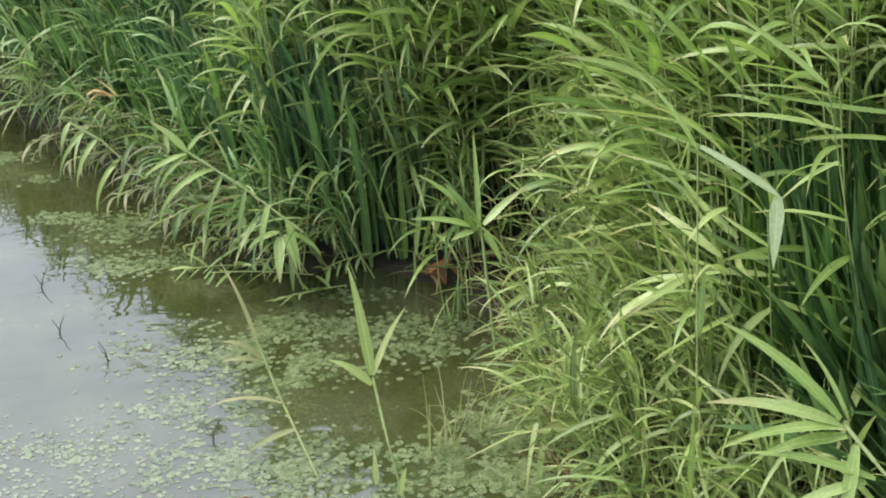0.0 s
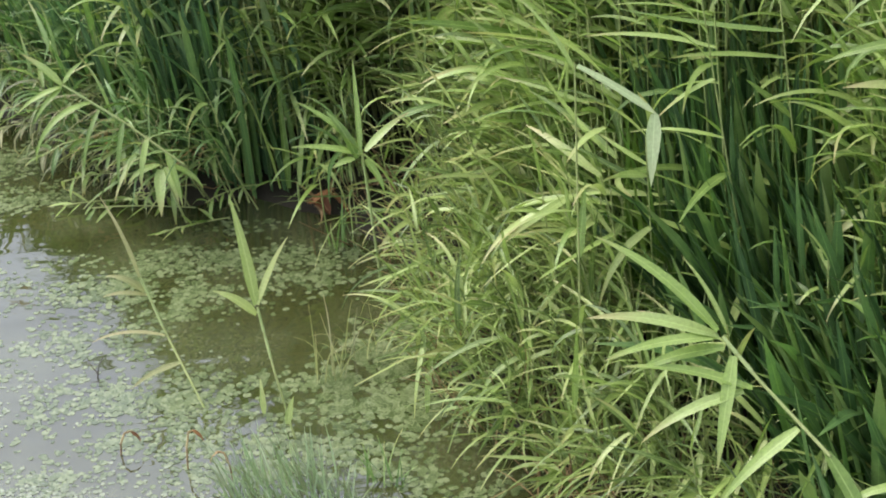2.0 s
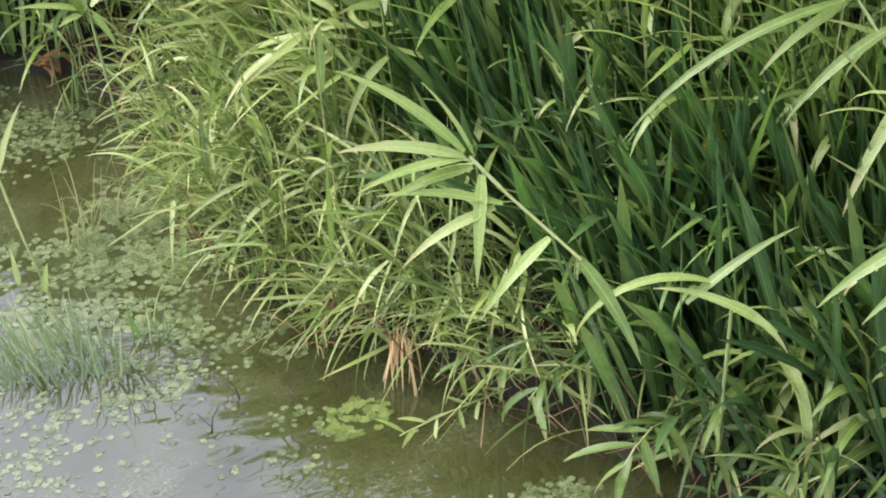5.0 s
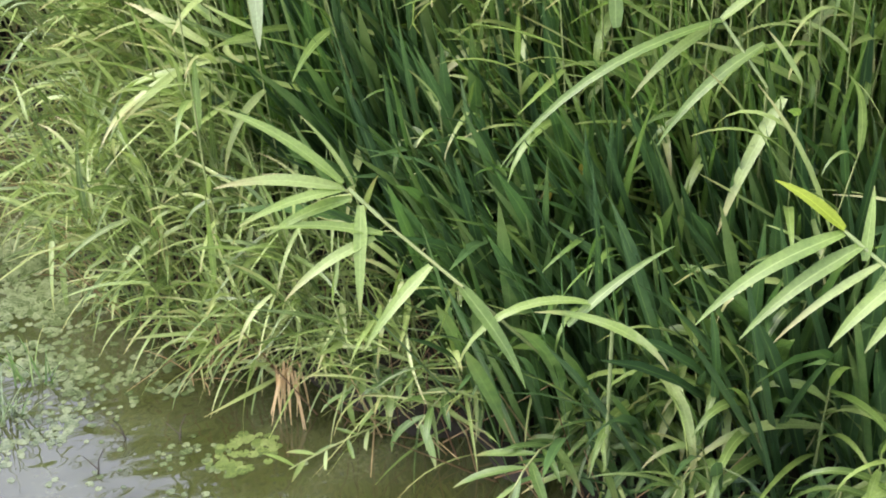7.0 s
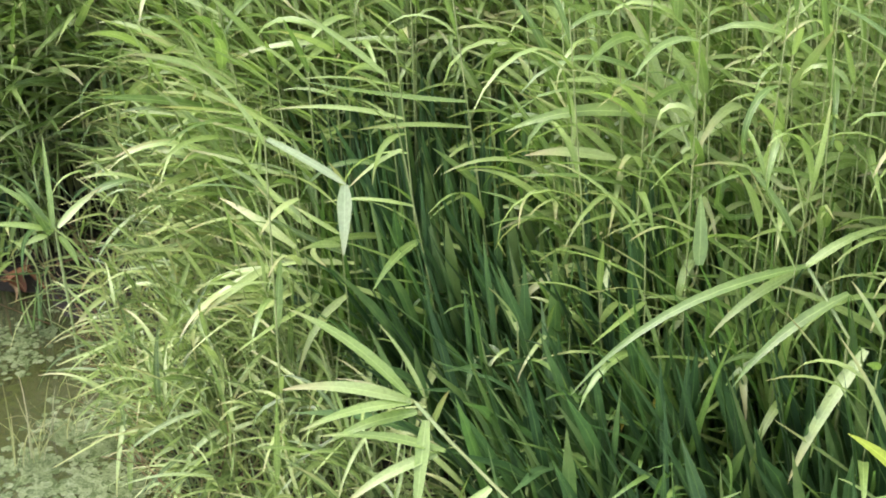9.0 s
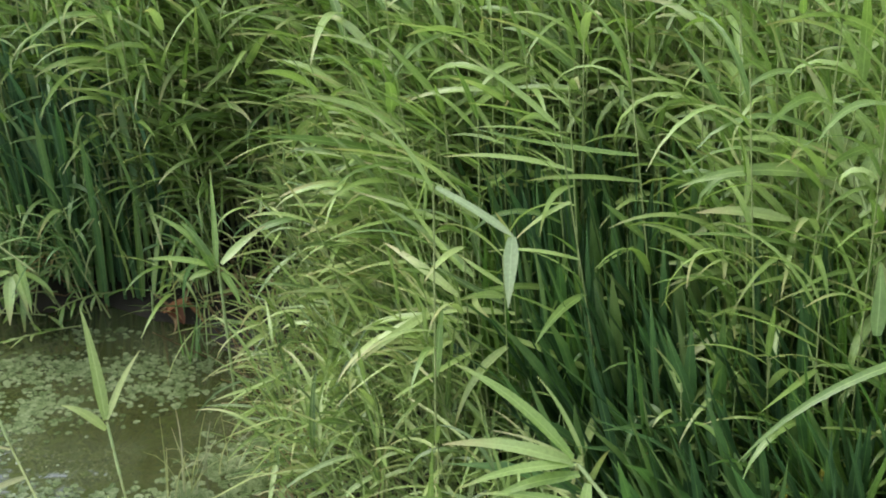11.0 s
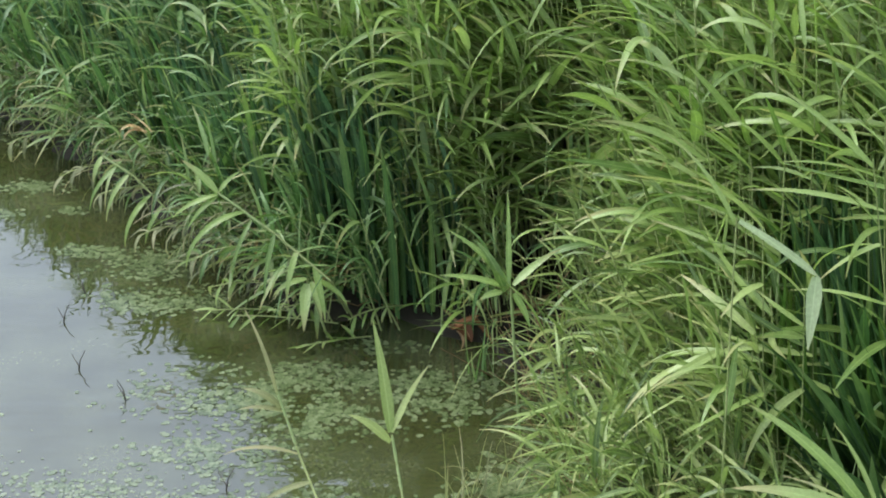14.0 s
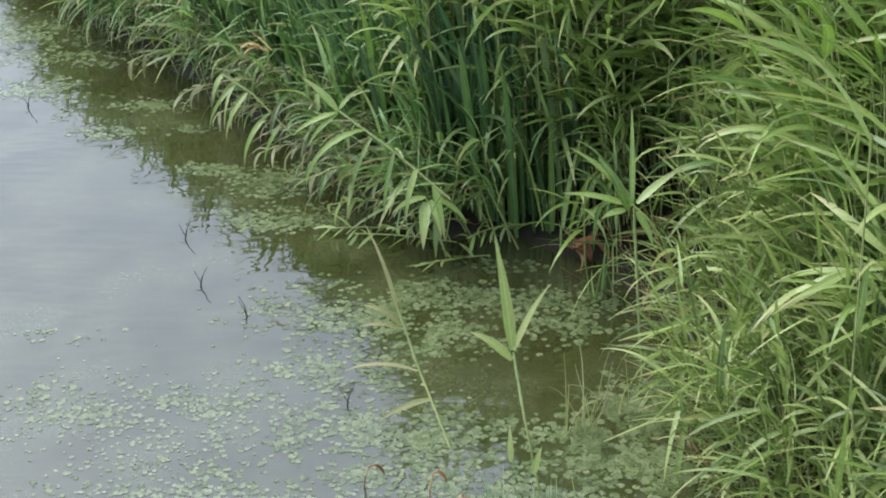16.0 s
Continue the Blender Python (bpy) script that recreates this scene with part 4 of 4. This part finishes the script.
part("leaf", ribbons((-0.02, -0.01, 0.53), radians(20), radians(30), 0.06, 0.012, radians(60), 0.2), dead_one, plant, "curled brown leaf")
leafy_sprig("leafy_sprig", "yellowing sprig hanging among the reeds", 1.7, 2.95, 0.62, radians(190), 0.3, 6, 0.09, 1.3, yellow_mat, 0.1)


# ---- grass, rush and dead leaves ----
def tuft(name, label, x, y, z, n, spread_r, height, width, lean, mat, category="grass", bend=0.5, az0=None):
    plant = thing(name, x, y, z, label, category)
    for k in range(n):
        a = rng.uniform(0, 6.28) if az0 is None else az0 + rng.normal(0, 0.5)
        r = spread_r * math.sqrt(rng.random())
        ph = rng.uniform(0, 6.28)
        part("blade", ribbons((r * math.cos(ph), 0.6 * r * math.sin(ph), -0.02), a, math.pi / 2 - abs(rng.normal(lean, 0.2)), height * rng.uniform(0.6, 1.2), width * rng.uniform(0.7, 1.3),
                              bend * rng.random(), rng.normal(0, 0.5), rng.normal(0, 0.3), sections=5), mat, plant)
    return plant


tuft("grass_tuft", "bluish-green grass tuft standing in the water", -0.16, 3.26, 0, 150, 0.15, 0.19, 0.004, 0.35, tuft_mat, az0=radians(150))
tuft("grass_tuft", "thin grass tuft standing among floating leaves", -0.02, 3.2, 0, 45, 0.09, 0.18, 0.005, 0.35, tuft_mat)
tuft("grass_tuft", "sparse grass tuft beside the larger one", 0.1, 3.3, 0, 16, 0.06, 0.16, 0.005, 0.3, cool_one)
tuft("rush_clump", "thin pale rush stalks standing in the water", -0.02, 3.8, 0, 14, 0.07, 0.26, 0.0045, 0.15, withered_mat, "rush", 1.0)
tuft("rush_clump", "few thin rush stalks near the reeds", 0.08, 3.9, 0, 10, 0.06, 0.24, 0.0045, 0.18, withered_mat, "rush", 1.0)
tuft("rush_clump", "few thin rush stalks in the inlet", 0.05, 4.5, 0, 9, 0.07, 0.22, 0.008, 0.3, cool_one, "rush")
tuft("dead_tuft", "bleached dead leaves hanging into the water", 0.73, 2.96, 0.17, 15, 0.045, 0.17, 0.007, 2.7, straw_mat, "dead leaves", 0.6, radians(235))
tuft("dead_tuft", "brown dead stalks tangled at the water's edge", 0.60, 3.08, 0.10, 30, 0.12, 0.2, 0.004, 0.8, dead_mat, "dead leaves", 0.8)
tuft("dead_tuft", "orange-brown dead leaves at the foot of the reeds", -0.02, 4.76, 0.04, 5, 0.06, 0.15, 0.018, 0.9, dead_mat, "dead leaves", 0.4)
tuft("dead_tuft", "brown dead leaves matted at the waterline", -0.42, 5.0, 0.05, 22, 0.2, 0.22, 0.010, 1.2, dead_mat, "dead leaves", 0.5)
tuft("dead_tuft", "dark red dead leaves under the reed stems", 0.22, 4.8, 0.12, 16, 0.1, 0.2, 0.012, 1.0, dead_mat, "dead leaves", 0.6)
tuft("dead_tuft", "brown hanging dead leaves beside the sprigs", 1.66, 2.35, 0.34, 3, 0.05, 0.2, 0.012, 2.4, dead_one, "dead leaves", 0.7, radians(240))
tuft("dead_tuft", "curled pale brown seed leaf on the far reeds", -1.16, 5.24, 0.55, 5, 0.02, 0.17, 0.013, 0.6, straw_mat, "dead leaves", 3.6, radians(195))


stalks = spread(200, (0.1, 1.8, 1.5, 4.9), lambda x, y: np.where((x + 0.6 * y < 3.0) & (np.abs(shore_distance(x, y) - 0.08) < 0.16), 1.0, 0.0))
lean = rng.normal(0, 0.12, (len(stalks), 2)) + (-0.05, -0.05)
foot = np.concatenate([stalks, np.full((len(stalks), 1), -0.03)], 1)
tip = foot + np.concatenate([lean, rng.uniform(0.12, 0.42, (len(stalks), 1))], 1)
v, f, u = tubes(foot, tip, 0.0025, sections=2, sides=4)
tagged(new("dead_stalks", mesh_from("dead_stalks", v, f, dead_mat, u)), "thin brown dead stalks among the reed feet", "dead stalks", kind="stuff")


def twig(label, x, y, points):
    """A bare dark twig shape out of the water, added for a dark wavy reflection."""
    plant = thing("twig", x, y, 0, label, "twig")
    pts = np.array(points, float)
    part("stem", joined([tubes([a], [b], r, sections=1, sides=5, tip=0.75) for a, b, r in zip(pts[:-1], pts[1:], np.linspace(0.0035, 0.0015, len(pts) - 1))]), reflection_twig_mat, plant)
    part("side_shoot", tubes([pts[1]], [pts[1] + (-0.03, 0.035, 0.025)], 0.002, sections=2, sides=5), reflection_twig_mat, plant)


for x, y, k in ((-1.42, 4.8, 1), (-1.38, 5.0, -1), (-1.3, 4.5, 1), (-1.1, 4.33, -1), (-2.3, 5.8, 1), (-0.29, 3.3, 1), (-0.54, 3.13, -1), (-0.72, 3.87, 1), (0.3, 3.0, -1), (0.42, 2.95, 1), (0.2, 2.9, 1)):
    twig("dark twig shape standing in for a dark reflection on the water", x, y, [(0, 0, -0.03), (0.008 * k, 0.0, 0.015), (0.012 * k, 0.01, 0.035), (0.03 * k, 0.012, 0.07)])


def bent_stalk(label, x, y, lean, height):
    """A dead stalk in the water, bent over near its top, with a curled brown leaf."""
    plant = thing("dead_stalk", x, y, 0, label, "dead stalk")
    pts = np.array([(0, 0, -0.04), (0.2 * lean, 0, height * 0.6), (0.5 * lean, 0.01, height), (0.9 * lean, 0.015, height * 1.02)], float)
    part("stem", joined([tubes([p], [q], 0.0028, sections=1, sides=5, tip=0.9) for p, q in zip(pts[:-1], pts[1:])]), dead_mat, plant)
    part("leaf", ribbons(pts[-1], 0 if lean > 0 else math.pi, -0.6, 0.05, 0.013, 1.0, 0.5), dead_one, plant, "curled brown leaf")


bent_stalk("reddish dead stalk bent over above the water", -0.43, 3.42, 0.03, 0.12)
bent_stalk("brown dead stalk with a curled leaf in the water", -0.30, 3.36, -0.04, 0.09)
bent_stalk("brown dead stalk leaning over floating leaves", -0.62, 3.5, 0.04, 0.07)


# ---- broad-leaved reeds over the blades ----
def broad_reed(label, x, y, height, lean, count, length, width, droop, mat, toward=math.pi):
    """A reed with broad leaves that rise in two ranks and arch over; leaves alternate along the stem."""
    z = float(land_height(np.array([x]), np.array([y]))[0])
    plant = thing("reed", x, y, z, label, "reed", "broad reeds on the bank")
    top = np.array((math.cos(toward) * lean, math.sin(toward) * lean, height))
    bow = tubes([(0, 0, -0.05)], [top], 0.0038, sag=height * 0.04, sections=5, sides=6)
    stalk = part("stem", bow, stem_mat, plant)
    way = top / np.linalg.norm(top)
    for s in (0.35, 0.6):
        part("sheath", tubes([way * height * s], [way * height * (s + 0.12)], 0.0052, sections=2, sides=6), sheath_mat, stalk, "pale leaf sheath")
    for k in range(count):
        s = 0.3 + 0.7 * (k + 0.6) / count
        p = top * s + np.array((0, 0, height * 0.16 * s * (1 - s)))
        az = toward + (1 if k % 2 else -1) * rng.uniform(0.15, 1.15) + rng.normal(0, 0.25)
        part("leaf", ribbons(p, az, rng.uniform(0.35, 1.05), length * rng.uniform(0.65, 1.2), width * rng.uniform(0.65, 1.2), droop * rng.uniform(0.5, 1.4),
                             rng.normal(0, 0.6), rng.normal(0, 0.35), sections=9, power=rng.uniform(1.0, 2.0)), mat, plant)
    part("tip_leaf", ribbons(top, toward + rng.normal(0, 0.8), rng.uniform(1.0, 1.4), length * 0.7, width * 0.6, rng.uniform(0.1, 0.6), rng.normal(0, 0.5), 0.1, sections=7), mat, plant)
    return plant


stand = spread(36, (1.35, 2.9, 2.9, 4.9), lambda x, y: np.where(shore_distance(x, y) > 0.3, np.clip((x - 1.0) / 1.2, 0.25, 1), 0) * (1 - 0.75 * np.exp(-((x - 1.4) / 0.28) ** 2 - ((y - 3.2) / 0.4) ** 2)))
for x, y in stand:
    broad_reed("tall reed with broad pale leaves arching over dark blades", x, y, rng.uniform(0.75, 1.25), rng.uniform(0.05, 0.3), 7, 0.31, 0.033, 1.15, leaf_one, math.pi + rng.normal(0, 0.7))
stand = spread(7, (0.5, 3.2, 0.88, 4.6), lambda x, y: np.where((shore_distance(x, y) > 0.35) & (shore_distance(x, y) < 1.0), 1.0, 0))
for x, y in stand:
    broad_reed("reed with broad yellow-green leaves above the thinner ones", x, y, rng.uniform(0.95, 1.3), rng.uniform(0.05, 0.25), 7, 0.30, 0.029, 0.9, leaf_one, math.pi + rng.normal(0, 0.5))
stand = spread(28, (1.25, 2.75, 2.5, 4.0), lambda x, y: np.where(shore_distance(x, y) > 0.3, 1.0, 0) * (1 - 0.92 * np.exp(-((x - 1.42) / 0.3) ** 2 - ((y - 3.1) / 0.45) ** 2)))
for x, y in stand:
    broad_reed("reed with long soft leaves drooping among the blades", x, y, rng.uniform(0.7, 1.0), rng.uniform(0.05, 0.3), 7, 0.29, 0.029, 1.5, leaf_one, math.pi + rng.normal(0, 0.7))
stand = spread(30, (1.42, 3.1, 2.4, 4.4), lambda x, y: np.where(shore_distance(x, y) > 0.3, 1.0, 0))
for x, y in stand:
    broad_reed("pale reed with wide arching leaves rising through dark blades", x, y, rng.uniform(0.8, 1.15), rng.uniform(0.05, 0.25), 7, 0.29, 0.030, 1.3, leaf_one, math.pi + rng.normal(0, 0.6))
stand = spread(11, (1.2, 2.85, 1.55, 3.5), lambda x, y: np.ones_like(x))
for x, y in stand:
    broad_reed("slight pale reed with small drooping leaves between blades", x, y, rng.uniform(0.6, 0.82), rng.uniform(0.03, 0.12), 7, 0.17, 0.017, 2.0, leaf_one, math.pi + rng.normal(0, 0.9))
lax = spread(260, (1.15, 2.5, 2.1, 3.6), lambda x, y: np.where(shore_distance(x, y) > 0.1, 1.0, 0))
n = len(lax)
v, f, u = ribbons(np.concatenate([lax, rng.uniform(0.3, 0.7, n)[:, None]], 1), rng.normal(3.3, 0.9, n), rng.normal(0.75, 0.3, n), rng.uniform(0.16, 0.36, n),
                  rng.uniform(0.007, 0.018, n), rng.gamma(4.0, 0.36, n), rng.normal(0, 0.6, n), rng.normal(0, 0.4, n), sections=8)
tagged(new("lax_grass", mesh_from("lax_grass", v, f, mid_mat, u)), "lax mid-green grass leaves arching over the blades", "grass", kind="stuff")
stand = spread(18, (0.6, 4.1, 1.3, 4.9), lambda x, y: np.ones_like(x))
for x, y in stand:
    broad_reed("tall pale reed with long level leaves behind the bank", x, y, rng.uniform(1.05, 1.35), rng.uniform(0.05, 0.25), 9, 0.31, 0.030, 1.1, leaf_one, math.pi + rng.normal(0, 0.5))
brink = spread(7, (1.15, 1.9, 2.1, 2.95), lambda x, y: np.where((shore_distance(x, y) > 0.0) & (shore_distance(x, y) < 0.3), 1.0, 0))
for x, y in brink:
    broad_reed("low reed with broad leaves hooped down to the water", x, y, rng.uniform(0.18, 0.36), rng.uniform(0.03, 0.12), 5, 0.26, 0.027, 2.4, shaded_sprig_mat, math.pi * 1.2 + rng.normal(0, 0.6))
edge = spread(20, (-1.5, 4.7, -0.22, 6.0), lambda x, y: np.where((shore_distance(x, y) > 0.0) & (shore_distance(x, y) < 0.3), 1.0, 0))
for x, y in edge:
    broad_reed("low bluish-green reed with narrow leaves hanging to the water", x, y, rng.uniform(0.2, 0.45), rng.uniform(0.05, 0.2), 6, 0.22, 0.019, 1.9, shaded_sprig_mat, math.pi * 1.25 + rng.normal(0, 0.5))
stand = spread(34, (-0.65, 4.95, 0.12, 5.6), lambda x, y: np.where((shore_distance(x, y) > 0.1) & (shore_distance(x, y) < 0.65), 1.0, 0))
for x, y in stand:
    broad_reed("tall pale green reed rising before dark blades", x, y, rng.uniform(0.85, 1.25), rng.uniform(0.03, 0.2), 8, 0.24, 0.022, 1.2, leaf_one, math.pi * 1.15 + rng.normal(0, 0.6))
foot_of_bank = spread(13, (1.45, 1.85, 2.3, 2.6), lambda x, y: np.where((shore_distance(x, y) > 0.02) & (shore_distance(x, y) < 0.45), 1.0, 0))
for x, y in foot_of_bank:
    broad_reed("reed with wide leaves hooping over the muddy edge", x, y, rng.uniform(0.28, 0.5), rng.uniform(0.03, 0.14), 6, 0.33, 0.030, 2.3, leaf_one, math.pi * 1.1 + rng.normal(0, 0.7))
for x, y, az in ((1.62, 2.3, 215), (1.9, 2.15, 225), (1.78, 2.05, 200), (2.05, 2.35, 210)):
    leafy_sprig("leafy_sprig", "green leafy sprig at the muddy edge, coloured as if in shade", x, y, 0.1, radians(az), 0.3, 12, 0.12, 1.3, shaded_sprig_mat, 0.5)


# low leaves that cover the mud at the foot of the reeds
low = spread(1300, (1.2, 1.5, 3.2, 3.2), lambda x, y: np.where((shore_distance(x, y) > -0.04) & (shore_distance(x, y) < 0.7), 1.0, 0))
n = len(low)
v, f, u = ribbons(np.concatenate([low, (land_height(*low.T) + rng.uniform(0.0, 0.14, n))[:, None]], 1), rng.uniform(0, 6.28, n), rng.normal(0.4, 0.4, n),
                  rng.uniform(0.06, 0.16, n), rng.uniform(0.008, 0.02, n), rng.gamma(2.0, 0.4, n), rng.normal(0, 0.6, n), rng.normal(0, 0.3, n), kind="willow", sections=5)
tagged(new("undergrowth", mesh_from("undergrowth", v, f, blade_mat, u)), "low tangled green leaves covering the muddy edge", "undergrowth", kind="stuff")
for x, y, az, reach in ((-0.42, 4.86, 205, 0.28), (-0.62, 4.95, 190, 0.3), (-0.22, 4.84, 215, 0.24)):
    leafy_sprig("leafy_sprig", "pale yellow-green sprig with leaves touching the water", x, y, 0.09, radians(az), reach, 9, 0.085, 1.8, leaf_one, 0.12)
tuft("dead_tuft", "straw-brown dead leaves caught in the low reeds", -0.48, 4.92, 0.2, 12, 0.12, 0.2, 0.010, 1.3, straw_mat, "dead leaves", 0.9, radians(240))
tuft("dead_tuft", "yellowed dead leaves hanging from the far reeds", -0.75, 5.08, 0.22, 9, 0.1, 0.2, 0.010, 1.6, straw_mat, "dead leaves", 0.9, radians(225))
stand = spread(10, (1.42, 3.2, 1.8, 4.3), lambda x, y: np.where(shore_distance(x, y) > 0.3, 1.0, 0))
for x, y in stand:
    broad_reed("slim reed with soft arching leaves among tall blades", x, y, rng.uniform(0.75, 1.0), rng.uniform(0.03, 0.2), 7, 0.29, 0.025, 1.4, leaf_one, math.pi + rng.normal(0, 0.7))


# upright green shoots between the blades
upright = np.concatenate([spread(1500, (1.5, 2.6, 2.9, 4.8), lambda x, y: np.where(shore_distance(x, y) > 0.25, np.clip((x - 1.4) / 0.4, 0, 1), 0)),
                          spread(90, (0.7, 3.3, 1.3, 4.3), lambda x, y: np.exp(-((x - 0.98) / 0.14) ** 2 - ((y - 3.8) / 0.3) ** 2))])
n = len(upright)
v, f, u = ribbons(np.concatenate([upright, land_height(*upright.T)[:, None]], 1), rng.normal(3.2, 1.2, n), np.pi / 2 - np.abs(rng.normal(0.08, 0.1, n)), rng.uniform(0.7, 1.15, n) * np.where(upright[:, 0] < 1.35, 0.75, 1.0),
                  rng.uniform(0.018, 0.034, n), rng.gamma(1.6, 0.2, n), rng.normal(0, 0.8, n), rng.normal(0, 0.2, n), sections=7)
tagged(new("upright_shoots", mesh_from("upright_shoots", v, f, mid_mat, u)), "mid-green upright shoots crowded between dark blades", "shoots", kind="stuff")
stand = spread(16, (-0.14, 4.88, 0.26, 5.2), lambda x, y: np.where(shore_distance(x, y) > 0.03, 1.0, 0))
for x, y in stand:
    broad_reed("tall bright reed with upright leaves at the inlet", x, y, rng.uniform(0.8, 1.15), rng.uniform(0.03, 0.14), 9, 0.28, 0.027, 0.9, leaf_one, math.pi * 1.3 + rng.normal(0, 0.8))


# the reed belt goes on along the bank
reed_mass("reed_belt", spread(700, (1.7, -2.5, 5.6, 1.5), reed_keep), 7, leaf_mat, "dense reed belt going on along the bank")
